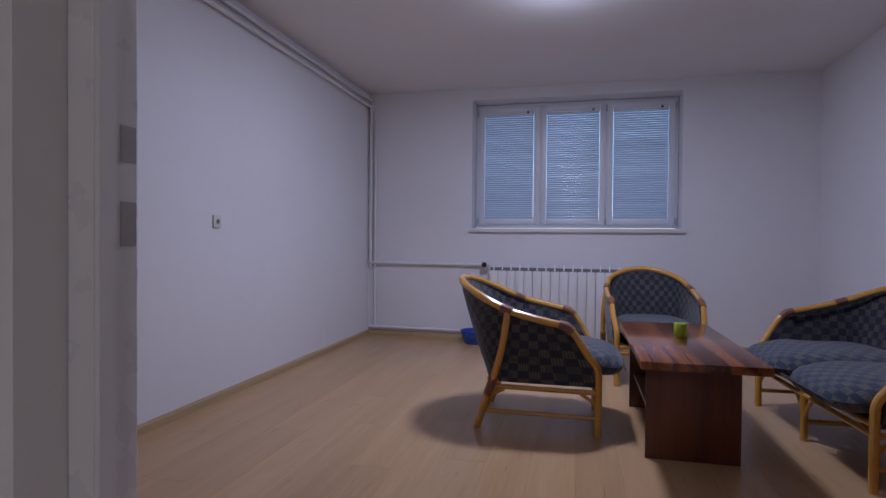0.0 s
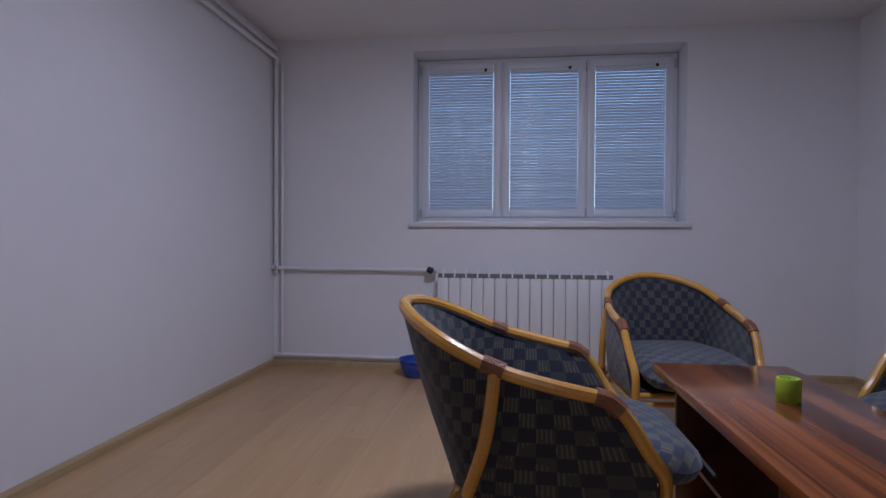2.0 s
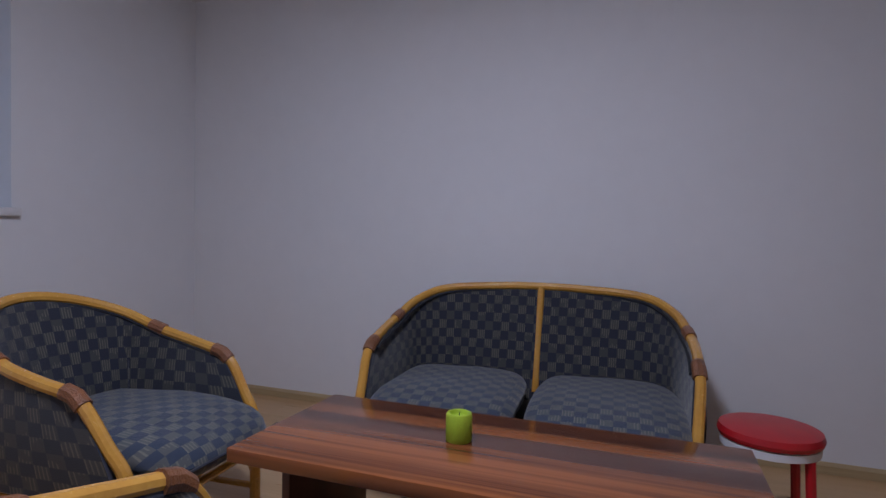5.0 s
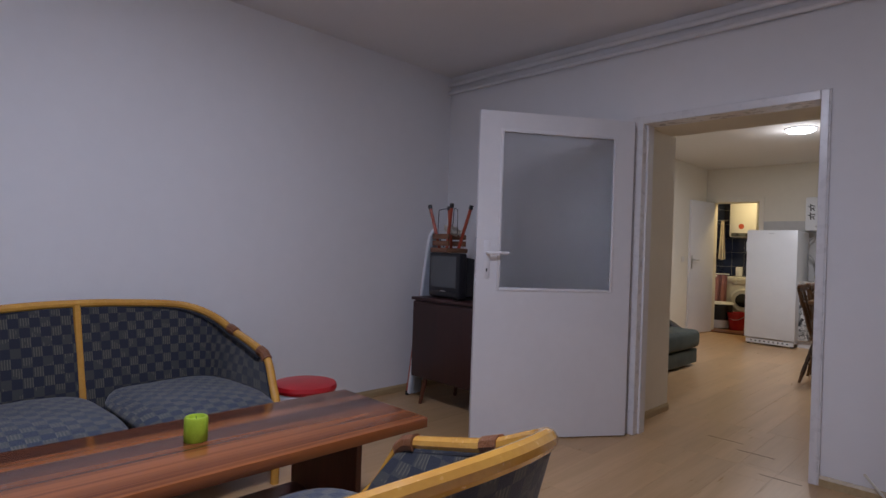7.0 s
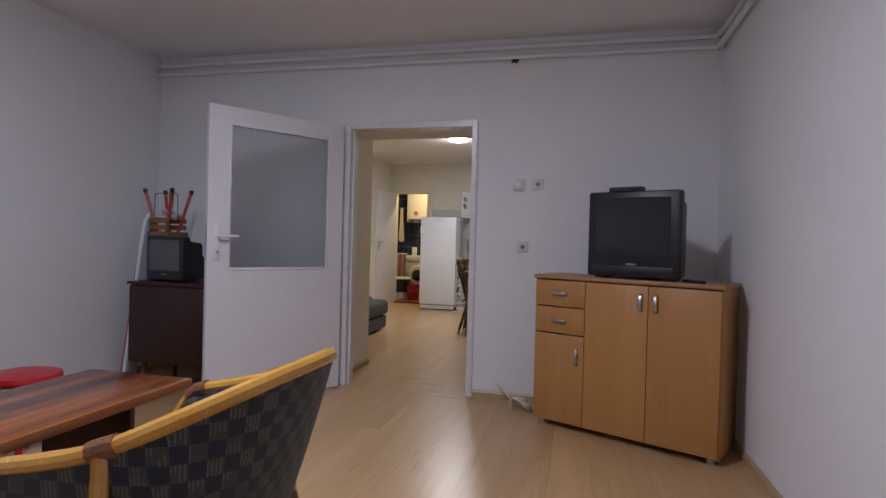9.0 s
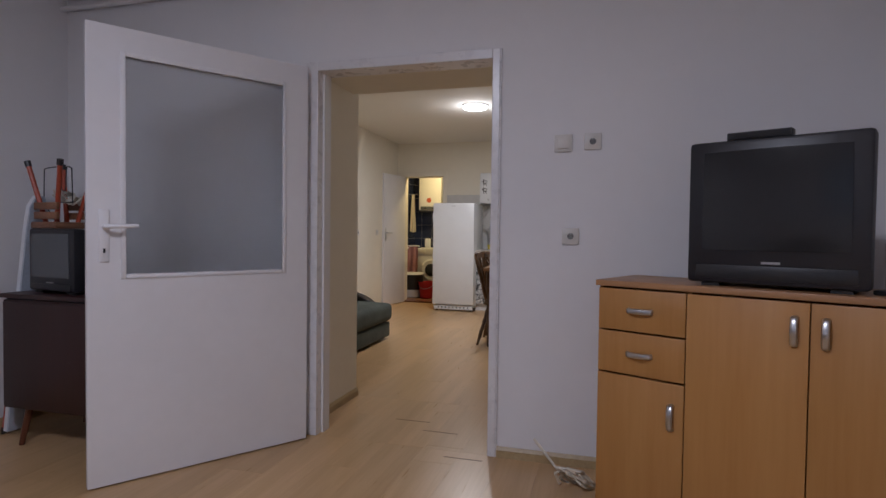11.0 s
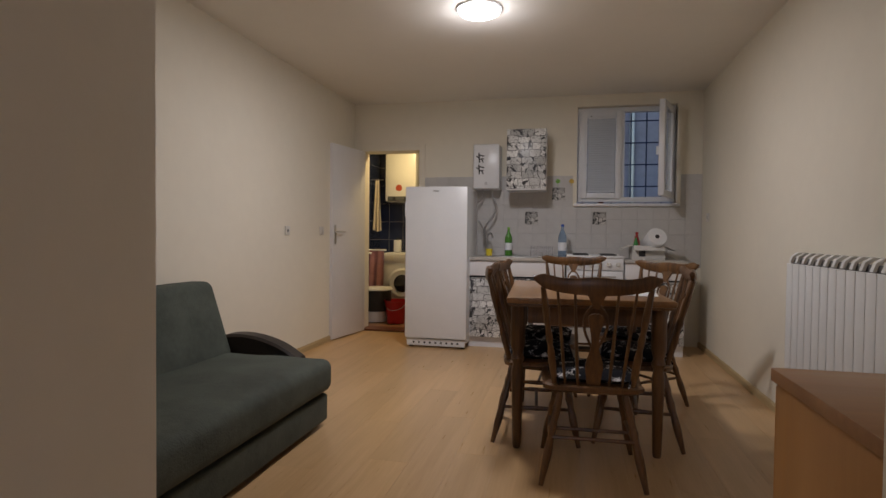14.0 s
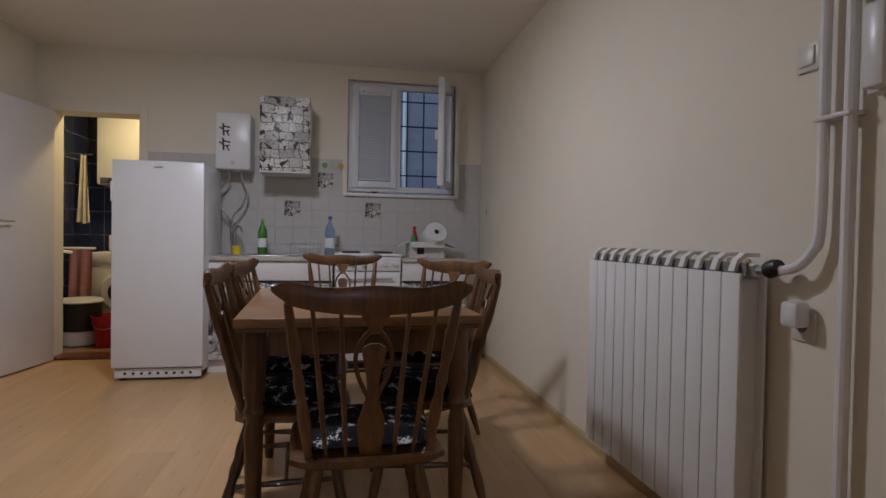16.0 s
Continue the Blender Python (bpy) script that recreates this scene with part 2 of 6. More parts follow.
M_GREYMETAL = material("brushed_metal", (0.55, 0.55, 0.56), 0.32, 1.0, 0.06)
M_STRIKE = material("dull_strike_metal", (0.42, 0.40, 0.41), 0.5, 0.0, 0.15)
M_BLACK = material("black_plastic", (0.018, 0.018, 0.02), 0.42, var=0.2, scale=20)
M_DARKGREY = material("dark_grey_plastic", (0.016, 0.016, 0.020), 0.40, var=0.12, scale=20)
M_SCREEN = material("dark_glass_screen", (0.022, 0.023, 0.025), 0.12, var=0.05)
M_GREYSCREEN = material("grey_glass_screen", (0.10, 0.11, 0.12), 0.15, var=0.05)
M_RATTAN = material("varnished_rattan", (0.64, 0.34, 0.06), 0.26, var=0.2, scale=9, bump=0.08, coat=0.5, stretch=(1, 1, 1), second=(0.52, 0.245, 0.04))
M_BIND = material("leather_binding", (0.20, 0.075, 0.028), 0.4, var=0.3, scale=30, bump=0.5, bump_scale=160, coat=0.2)
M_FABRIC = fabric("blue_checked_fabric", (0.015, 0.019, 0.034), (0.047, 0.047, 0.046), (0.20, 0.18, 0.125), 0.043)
# Same checks as M_FABRIC; lamp light on the seat tops is in the colour.
M_FABRICLIT = fabric("lit_blue_checked_fabric", (0.032, 0.046, 0.078), (0.085, 0.090, 0.090), (0.23, 0.22, 0.17), 0.045)
M_WELT = material("dark_welt", (0.012, 0.013, 0.018), 0.8, var=0.2, scale=30)
M_MAHOG = wood("striped_mahogany", (0.060, 0.017, 0.008), (0.27, 0.086, 0.027), 0.17, 6, (2.6, 0.035, 1), coat=0.1, spread=0.20, grain=0.2)
M_MAHSIDE = wood("dark_mahogany", (0.095, 0.027, 0.013), (0.155, 0.047, 0.021), 0.35, 7, (1, 1, 0.08))
M_BEECH = wood("beech_veneer", (0.41, 0.190, 0.054), (0.485, 0.245, 0.080), 0.38, 7, (1, 1, 0.06), spread=0.35)
M_BEECHTOP = wood("beech_board_edge", (0.33, 0.165, 0.075), (0.42, 0.22, 0.10), 0.4, 7, (0.06, 1, 1))
M_BROWN = wood("dark_brown_veneer", (0.026, 0.0085, 0.008), (0.042, 0.014, 0.012), 0.42, 7, (1, 1, 0.06))
M_CANDLE = material("green_wax", (0.36, 0.50, 0.03), 0.5, var=0.15, scale=20)
M_BLUE = material("blue_plastic", (0.03, 0.085, 0.42), 0.4, var=0.06)
M_RED = material("red_vinyl", (0.45, 0.012, 0.018), 0.35, var=0.1, scale=12)
M_REDPAINT = material("orange_red_paint", (0.42, 0.07, 0.03), 0.4, var=0.15, scale=20)
M_CORD = material("off_white_cable", (0.62, 0.57, 0.47), 0.5, var=0.08)
M_FROST = glass("frosted_glass", 0.42, (0.88, 0.91, 0.93))
M_CLEAR = glass("window_glass", 0.0)
M_DIFF = glow("lamp_diffuser", (0.78, 0.88, 1.0), 14.0)
M_PLATE = material("socket_plate", (0.66, 0.64, 0.60), 0.35, var=0.03)
M_GREEN = material("grey_green_velour", (0.062, 0.073, 0.060), 0.85, var=0.42, scale=3.5, bump=0.3, bump_scale=120)
M_ARM = material("dark_brown_armrest", (0.022, 0.015, 0.012), 0.5, var=0.2)
M_OAK = wood("stained_oak", (0.060, 0.026, 0.008), (0.165, 0.074, 0.022), 0.42, 9, (1, 1, 0.1), coat=0.08)
M_OAKTOP = wood("oak_tabletop", (0.19, 0.088, 0.030), (0.28, 0.142, 0.052), 0.3, 8, (1, 0.06, 1), coat=0.3)
M_FOIL = print_pattern("printed_foil")
M_TILE = material("grey_wall_tile", (0.56, 0.55, 0.54), 0.3, var=0.06, scale=9)
M_GROUT = material("pale_grout", (0.55, 0.54, 0.525), 0.85, var=0.08)
M_BTILE = material("dark_blue_tile", (0.024, 0.034, 0.082), 0.2, var=0.2, scale=9)
M_FRIDGE = material("white_appliance_enamel", (0.74, 0.75, 0.77), 0.3, var=0.02)

# ---- building helpers ----


def finish(name, bm, mat, parent=None, label="", smooth=True):
    bmesh.ops.recalc_face_normals(bm, faces=bm.faces[:])
    me = bpy.data.meshes.new(name)
    bm.to_mesh(me)
    bm.free()
    me.materials.append(mat)
    if smooth:
        me.shade_smooth()
        me.set_sharp_from_angle(angle=radians(35))
    ob = new(name, me)
    if parent:
        ob.parent = parent
    if label:
        ob["label"] = label
    return ob


def part(name, bm, mat, parent, label="", smooth=True):
    return finish(name, bm, mat, parent, label, smooth)


def thing(name, m, label, category, group="", kind=""):
    ob = new(name)
    ob.empty_display_size = 0.05
    ob.matrix_world = m
    return tagged(ob, label, category, group, kind)


def box(bm, x0, x1, y0, y1, z0, z1, bevel=0.0, m=None):
    r = bmesh.ops.create_cube(bm, size=1.0)
    vs = r["verts"]
    for v in vs:
        v.co = Vector((x0 + (v.co.x + 0.5) * (x1 - x0), y0 + (v.co.y + 0.5) * (y1 - y0), z0 + (v.co.z + 0.5) * (z1 - z0)))
    if m:
        bmesh.ops.transform(bm, matrix=m, verts=vs)
    if bevel:
        es = list({e for v in vs for e in v.link_edges})
        bmesh.ops.bevel(bm, geom=es, offset=bevel, segments=2, affect="EDGES", profile=0.5)
    return bm


def boxed(*a, **k):
    return box(bmesh.new(), *a, **k)


def smooth_path(pts, n=6, closed=False):
    """Catmull-Rom through the points."""
    p = [Vector(q) for q in pts]
    out = []
    cnt = len(p)
    for i in range(cnt if closed else cnt - 1):
        if closed:
            a, b, c, d = p[i - 1], p[i], p[(i + 1) % cnt], p[(i + 2) % cnt]
        else:
            a, b, c, d = p[max(i - 1, 0)], p[i], p[i + 1], p[min(i + 2, cnt - 1)]
        for k in range(n):
            t = k / n
            out.append(0.5 * ((2 * b) + (c - a) * t + (2 * a - 5 * b + 4 * c - d) * t * t + (3 * b - a - 3 * c + d) * t ** 3))
    if not closed:
        out.append(p[-1])
    return out


def tube(bm, pts, r, seg=8, closed=False, radii=None):
    """A round bar along a line of points."""
    p = [Vector(q) for q in pts]
    cnt = len(p)
    rings = []
    up = Vector((0, 0, 1))
    for i in range(cnt):
        if closed:
            d = p[(i + 1) % cnt] - p[i - 1]
        else:
            d = p[min(i + 1, cnt - 1)] - p[max(i - 1, 0)]
        d.normalize()
        if i == 0:
            ref = up if abs(d.z) < 0.9 else Vector((1, 0, 0))
            side = d.cross(ref).normalized()
        else:
            side = (side - d * side.dot(d)).normalized()
        oth = d.cross(side)
        rr = radii[i] if radii else r
        rings.append([bm.verts.new(p[i] + rr * (math.cos(a) * side + math.sin(a) * oth)) for a in [2 * math.pi * k / seg for k in range(seg)]])
    for i in range(cnt if closed else cnt - 1):
        a, b = rings[i], rings[(i + 1) % cnt]
        for k in range(seg):
            bm.faces.new((a[k], a[(k + 1) % seg], b[(k + 1) % seg], b[k]))
    if not closed:
        bm.faces.new(rings[0][::-1])
        bm.faces.new(rings[-1])
    return bm


def tubed(*a, **k):
    return tube(bmesh.new(), *a, **k)


def lathe(bm, profile, seg=20, m=None):
    """A turned body from (radius, height) pairs, about z."""
    rings = []
    for r, z in profile:
        rings.append([bm.verts.new((r * math.cos(2 * math.pi * k / seg), r * math.sin(2 * math.pi * k / seg), z)) for k in range(seg)])
    for a, b in zip(rings, rings[1:]):
        for k in range(seg):
            bm.faces.new((a[k], a[(k + 1) % seg], b[(k + 1) % seg], b[k]))
    bm.faces.new(rings[0][::-1])
    bm.faces.new(rings[-1])
    if m:
        bmesh.ops.transform(bm, matrix=m, verts=[v for ring in rings for v in ring])
    return bm


def lathed(*a, **k):
    return lathe(bmesh.new(), *a, **k)


def wall_mesh(us, zs, holes, d0, d1, place):
    """A wall with thickness from d0 to d1, pierced by holes (u0, u1, z0, z1); place(u, d, z) gives the point."""
    us = sorted({*us, *(h[0] for h in holes), *(h[1] for h in holes)})
    zs = sorted({*zs, *(h[2] for h in holes), *(h[3] for h in holes)})
    bm = bmesh.new()
    cache = {}

    def vert(i, d, j):
        if (i, d, j) not in cache:
            cache[i, d, j] = bm.verts.new(place(us[i], d, zs[j]))
        return cache[i, d, j]

    def solid(i, j):
        if not (0 <= i < len(us) - 1 and 0 <= j < len(zs) - 1):
            return False
        u, z = (us[i] + us[i + 1]) / 2, (zs[j] + zs[j + 1]) / 2
        return not any(h[0] < u < h[1] and h[2] < z < h[3] for h in holes)

    for i in range(len(us) - 1):
        for j in range(len(zs) - 1):
            if not solid(i, j):
                continue
            for d in (d0, d1):
                bm.faces.new([vert(i, d, j), vert(i + 1, d, j), vert(i + 1, d, j + 1), vert(i, d, j + 1)])
            for (ni, nj), (p, q) in {(i - 1, j): ((i, j), (i, j + 1)), (i + 1, j): ((i + 1, j), (i + 1, j + 1)), (i, j - 1): ((i, j), (i + 1, j)), (i, j + 1): ((i, j + 1), (i + 1, j + 1))}.items():
                if not solid(ni, nj):
                    bm.faces.new([vert(p[0], d0, p[1]), vert(q[0], d0, q[1]), vert(q[0], d1, q[1]), vert(p[0], d1, p[1])])
    return bm


def structure(name, bm, mat, label="", category=""):
    return tagged(finish(name, bm, mat, smooth=False), label, category, kind="structure")


# ---- the two rooms ----
XL, XR, YW, ZC = -1.66, 2.765, 5.24, 2.645
KR, KL, KY, KC = -1.0, 2.705, -5.86, 2.58
PASS_R, PASS_L, PASS_TOP = -0.03, 1.12, 2.06
WIN = (-0.505, 1.575, 1.165, 2.525)
REVEAL = 0.235
PASS_Y = -0.775
along_x = lambda u, d, z: (u, d, z)
along_y = lambda u, d, z: (d, u, z)

structure("wall_window", wall_mesh([XL - 0.2, XR + 0.2], [0, ZC], [WIN], YW, YW + 0.42, along_x), M_WALL, "white painted wall with a wide window", "wall")
structure("wall_socket", wall_mesh([0, YW], [0, ZC], [], XL - 0.2, XL, along_y), M_WALL, "plain white painted wall", "wall")
structure("wall_sofa", wall_mesh([0, YW], [0, ZC], [], XR, XR + 0.2, along_y), M_WALL, "plain white wall behind the sofa", "wall")
structure("wall_door", wall_mesh([XL - 0.2, XR + 0.2], [0, ZC], [(0.0, 1.01, -1, 2.02)], -0.12, 0.0, along_x), M_WALL, "white wall with the glazed door", "wall")
structure("ceiling_living", boxed(XL - 0.2, XR + 0.2, -0.12, YW + 0.3, ZC, ZC + 0.15), M_CEIL, "white painted ceiling", "ceiling")

# the passage and the kitchen
structure("wall_passage_left", boxed(PASS_L, KL + 0.2, PASS_Y, -0.12, 0, KC), M_CREAM, "thick cream wall beside the passage", "wall")
structure("wall_passage_right", boxed(KR - 0.2, PASS_R, -0.50, -0.12, 0, KC), M_CREAM, "cream wall behind the beech cabinet", "wall")
structure("lintel", boxed(PASS_R, PASS_L, -0.70, -0.12, PASS_TOP, KC), M_CREAM, "cream lintel over the passage", "wall")
structure("wall_kitchen_radiator", wall_mesh([KY, -0.50], [0, KC], [], KR - 0.2, KR, along_y), M_CREAM, "cream painted wall with a radiator", "wall")
structure("wall_kitchen_couch", wall_mesh([KY, PASS_Y], [0, KC], [], KL, KL + 0.2, along_y), M_CREAM, "cream painted wall behind the couch", "wall")
KWIN = (-0.757, 0.225, 1.45, 2.46)
BDOOR = (1.93, 2.61, -1, 2.05)
structure("wall_kitchen_window", wall_mesh([KR - 0.2, KL + 0.2], [0, KC], [KWIN, BDOOR], KY - 0.22, KY, along_x), M_CREAM, "cream wall with window and bathroom door", "wall")
structure("ceiling_kitchen", boxed(KR - 0.2, KL + 0.2, KY - 0.22, -0.12, KC, KC + 0.15), M_CEILK, "off-white painted ceiling", "ceiling")
# the bathroom
structure("wall_bath_back", boxed(1.2, 3.1, -7.55, -7.4, 0, 2.5), M_GROUT, "tiled bathroom wall", "wall")
structure("wall_bath_left", boxed(2.92, 3.1, -7.4, -6.08, 0, 2.5), M_GROUT, "tiled bathroom wall", "wall")
structure("wall_bath_right", boxed(1.2, 1.35, -7.4, -6.08, 0, 2.5), M_GROUT, "tiled bathroom wall", "wall")
structure("ceiling_bath", boxed(1.2, 3.1, -7.55, -6.08, 2.5, 2.6), M_CEILK, "bathroom ceiling", "ceiling")
structure("floor_bath", boxed(1.2, 3.1, -7.55, -6.08, -0.1, 0.012), material("brown_floor_tile", (0.30, 0.16, 0.09), 0.4, var=0.15), "brown bathroom floor", "floor")
floor = structure("floor", boxed(XL - 0.2, XR + 0.2, -6.079, YW + 0.3, -0.1, -0.008), M_DARKGAP, "beech laminate floor boards", "floor")


# ---- living room things ----
def rattan_seat(name, half, m, label, category, group, double=False, taper=0.0):
    """Rattan tub chair or two-seat sofa; front feet at y = 0, facing -y."""
    ob = thing(name, m, label, category, group)
    w = half
    wf, wm = w - taper, w - taper * 0.6  # half widths at the feet and at the seat frame
    rail = [(w + 0.02, 0.165, 0.602), (w + 0.03, 0.325, 0.636), (w + 0.02, 0.475, 0.676), (w - 0.025, 0.63, 0.745), (w - 0.15, 0.745, 0.80), (0 if not double else w - 0.42, 0.79, 0.82)]
    full = rail + ([(0, 0.80, 0.825)] if double else []) + [(-x, y, z) for x, y, z in reversed(rail if double else rail[:-1])]
    top = smooth_path(full, 6)
    part("top_rail", tubed(top, 0.021, 10), M_RATTAN, ob)
    for s in (1, -1):
        part("front_leg", tubed(smooth_path([(s * (w + 0.02), 0.165, 0.602), (s * (w + 0.02), 0.115, 0.55), (s * (w + 0.01), 0.06, 0.46), (s * (w - taper * 0.3), 0.008, 0.38), (s * wm, 0, 0.28), (s * wf, 0, 0.0)], 5), 0.020, 10), M_RATTAN, ob)
        part("back_leg", tubed(smooth_path([(s * (w + 0.025), 0.475, 0.664), (s * (w + 0.042), 0.50, 0.48), (s * (wm + 0.034), 0.56, 0.28), (s * (wf + 0.01), 0.655, 0.0)], 5), 0.019, 10), M_RATTAN, ob)
        part("arm_binding", tubed([(s * (w + 0.02), 0.205, 0.611), (s * (w + 0.02), 0.167, 0.600), (s * (w + 0.02), 0.136, 0.573)], 0.0265, 10), M_BIND, ob, "brown leather binding")
        part("back_binding", tubed([(s * (w + 0.024), 0.450, 0.669), (s * (w + 0.015), 0.510, 0.690)], 0.0255, 10), M_BIND, ob, "brown leather binding")
        part("leg_binding", tubed([(s * (wm + 0.036), 0.552, 0.305), (s * (wm - taper * 0.12 + 0.027), 0.59, 0.20)], 0.0235, 10), M_BIND, ob, "brown leather binding")
        for z in (0.285, 0.243):
            part("side_rail", tubed([(s * wm, 0.0, z), (s * (wm - 0.01), 0.58, z)], 0.014, 8), M_RATTAN, ob)
        part("side_stretcher", tubed([(s * (wf + taper * 0.14), 0.0, 0.10), (s * (wf + taper * 0.14 - 0.005), 0.63, 0.10)], 0.0125, 8), M_RATTAN, ob)
        for y0, y1 in ((0.0, 0.09), (0.60, 0.50)):
            part("brace", tubed(smooth_path([(s * (wf + taper * 0.16), y0, 0.12), (s * (wm - taper * 0.1), (y0 * 0.7 + y1 * 0.3), 0.19), (s * wm, y1, 0.232)], 4), 0.010, 8), M_RATTAN, ob)
    for y in (0.0, 0.58):
        for z in (0.285, 0.243):
            part("cross_rail", tubed([(-wm, y, z), (wm, y, z)], 0.014, 8), M_RATTAN, ob)
    if double:
        part("middle_leg", tubed([(0, 0, 0.28), (0, 0, 0)], 0.019, 10), M_RATTAN, ob)
        for s in (1, -1):
            part("brace", tubed(smooth_path([(0, 0, 0.10), (s * 0.03, 0, 0.17), (s * 0.09, 0, 0.232)], 4), 0.010, 8), M_RATTAN, ob)
        part("middle_stretcher", tubed([(0, 0, 0.10), (0, 0.6, 0.10)], 0.0125, 8), M_RATTAN, ob)
        part("back_post", tubed(smooth_path([(0, 0.775, 0.82), (0, 0.70, 0.58), (0, 0.615, 0.33)], 5), 0.017, 8), M_RATTAN, ob)
    # padded shell under the rail
    low = [(wm, 0.015, 0.275), (wm, 0.30, 0.275), (wm - 0.005, 0.50, 0.275), (wm - 0.05, 0.57, 0.275), (wm - 0.17, 0.60, 0.275), (0 if not double else w - 0.42, 0.61, 0.275)]
    fulllow = low + ([(0, 0.615, 0.275)] if double else []) + [(-x, y, z) for x, y, z in reversed(low if double else low[:-1])]
    bot = smooth_path(fulllow, 6)
    bm = bmesh.new()
    uvl = bm.loops.layers.uv.new("UVMap")
    rows = 8
    run = [0.0]
    for a, b in zip(top, top[1:]):
        run.append(run[-1] + (b - a).length)
    cen = Vector((0, 0.3, 0.45))
    grids = []
    for off in (0.014, -0.016):
        g = []
        for i, (a, b) in enumerate(zip(top, bot)):
            col = []
            for k in range(rows + 1):
                t = k / rows
                p = b.lerp(a, t * 0.97)
                # the front edge follows the curved leg
                edge = min(i, len(top) - 1 - i)
                if edge < 4:
                    p.y += 0.055 * math.sin(math.pi * t) * (1 - edge / 4) * (-0.6)
                n = Vector((p.x - cen.x * 0, max(p.y - 0.35, 0) if abs(p.x) < w - 0.02 else 0.0, 0))
                n = n.normalized() if n.length > 1e-4 else Vector((0, 1, 0))
                col.append((bm.verts.new(p + n * (off + 0.010 * math.sin(math.pi * t) * (1 if off > 0 else -1))), (run[i], p.z)))
            g.append(col)
        grids.append(g)
    for g in grids:
        for i in range(len(g) - 1):
            for k in range(rows):
                quad = [g[i][k], g[i + 1][k], g[i + 1][k + 1], g[i][k + 1]]
                f = bm.faces.new([q[0] for q in quad])
                for lp, q in zip(f.loops, quad):
                    lp[uvl].uv = q[1]
    go, gi = grids
    for i in range(len(go) - 1):
        for k in (0, rows):
            bm.faces.new([go[i][k][0], go[i + 1][k][0], gi[i + 1][k][0], gi[i][k][0]])
    for i in (0, len(go) - 1):
        for k in range(rows):
            bm.faces.new([go[i][k][0], go[i][k + 1][0], gi[i][k + 1][0], gi[i][k][0]])
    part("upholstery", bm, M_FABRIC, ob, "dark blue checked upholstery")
    part("welt", tubed([Vector((p.x * 0.955, p.y - 0.016 * min(1, max(0, p.y - 0.3) / 0.2), p.z - 0.021)) for p in top], 0.006, 6), M_WELT, ob, "near-black welt under the rail")
    # loose seat cushions
    n_seat = 2 if double else 1
    for c in range(n_seat):
        x0 = -w + 0.03 + c * w
        x1 = (w - 0.03) if not double else (x0 + w - 0.036)
        bm = bmesh.new()
        uvl = bm.loops.layers.uv.new("UVMap")
        nx, ny = 16, 18
        tops, bots = {}, {}
        for i in range(nx + 1):
            for j in range(ny + 1):
                a, b = math.sin((i / nx - 0.5) * math.pi), math.sin((j / ny - 0.5) * math.pi)
                rim = (abs(a) ** 9 + abs(b) ** 9) ** (1 / 9)
                full = max(0.0, 1 - min(1.0, rim) ** 7) ** 0.5
                aa, bb = a * math.sqrt(1 - 0.28 * b ** 6), b * math.sqrt(1 - 0.28 * a ** 6)
                narrow = (0.03 if double else 0.13) * max(0.0, b - 0.2)
                xx, yy = (x0 + x1) / 2 + aa * (x1 - x0) / 2 * (1 - narrow), 0.235 + bb * 0.375
                wob = 0.007 * noise.noise(Vector((xx * 6 + c * 3, yy * 6, 1)))
                mid = (0.392 if double else 0.408) - 0.030 * max(0, -b - 0.4) / 0.6
                dome = 0.016 * (1 - a * a) * (1 - b * b)
                tops[i, j] = bm.verts.new((xx, yy, mid + 0.056 * full + dome + wob * full))
                bots[i, j] = bm.verts.new((xx, yy, mid - 0.070 * full)) if 0 < i < nx and 0 < j < ny else tops[i, j]
        for grid in (tops, bots):
            for i in range(nx):
                for j in range(ny):
                    q = [grid[i, j], grid[i + 1, j], grid[i + 1, j + 1], grid[i, j + 1]]
                    try:
                        f = bm.faces.new(q)
                    except ValueError:
                        continue
                    for lp in f.loops:
                        lp[uvl].uv = (lp.vert.co.x, lp.vert.co.y + lp.vert.co.z)
        cushion = part("seat_cushion", bm, M_FABRICLIT, ob, "blue checked seat cushion")
        part("piping", tubed(smooth_path([(x0 + 0.03, -0.137, 0.362 if double else 0.378), (x0 + (x1 - x0) * 0.5, -0.141, 0.361 if double else 0.377), (x1 - 0.03, -0.137, 0.362 if double else 0.378)], 4), 0.005, 6), M_FABRIC, cushion)
    # Near-black slab under the cushions; shade there is in its colour.
    part("dark_seat_base", boxed(-wm + 0.02, wm - 0.02, 0.02, 0.57, 0.29, 0.303), M_DARKGAP, ob)
    return ob


rattan_seat("rattan_armchair", 0.34, pose(0.706, 2.752, 0, 0, 0, 90), "rattan tub armchair in dark blue checks beside the coffee table", "armchair", "rattan seating", taper=0.09)
rattan_seat("rattan_armchair", 0.30, pose(1.176, 3.655, 0, 0, 0, 4), "rattan tub armchair in dark blue checks below the window", "armchair", "rattan seating")
rattan_seat("rattan_sofa", 0.64, pose(1.772, 2.733, 0, 0, 0, -86.6), "two-seat rattan sofa in dark blue checks against the wall", "sofa", "rattan seating", True)

# coffee table
ct = thing("coffee_table", pose(1.134, 2.635, 0), "glossy striped mahogany coffee table with panel legs", "table")
part("tabletop", boxed(-0.266, 0.266, -0.640, 0.645, 0.485, 0.522, 0.003), M_MAHOG, ct, "glossy striped mahogany top")
for y in (-0.365, 0.50):
    part("end_panel", boxed(-0.212, 0.212, y - 0.012, y + 0.012, 0, 0.4845, 0.002), M_MAHSIDE, ct, "dark mahogany end panel")
part("shelf", boxed(-0.19, 0.19, -0.352, 0.487, 0.20, 0.218, 0.002), M_MAHSIDE, ct)
part("apron", boxed(-0.012, 0.012, -0.352, 0.487, 0.40, 0.4845, 0.002), M_MAHSIDE, ct)
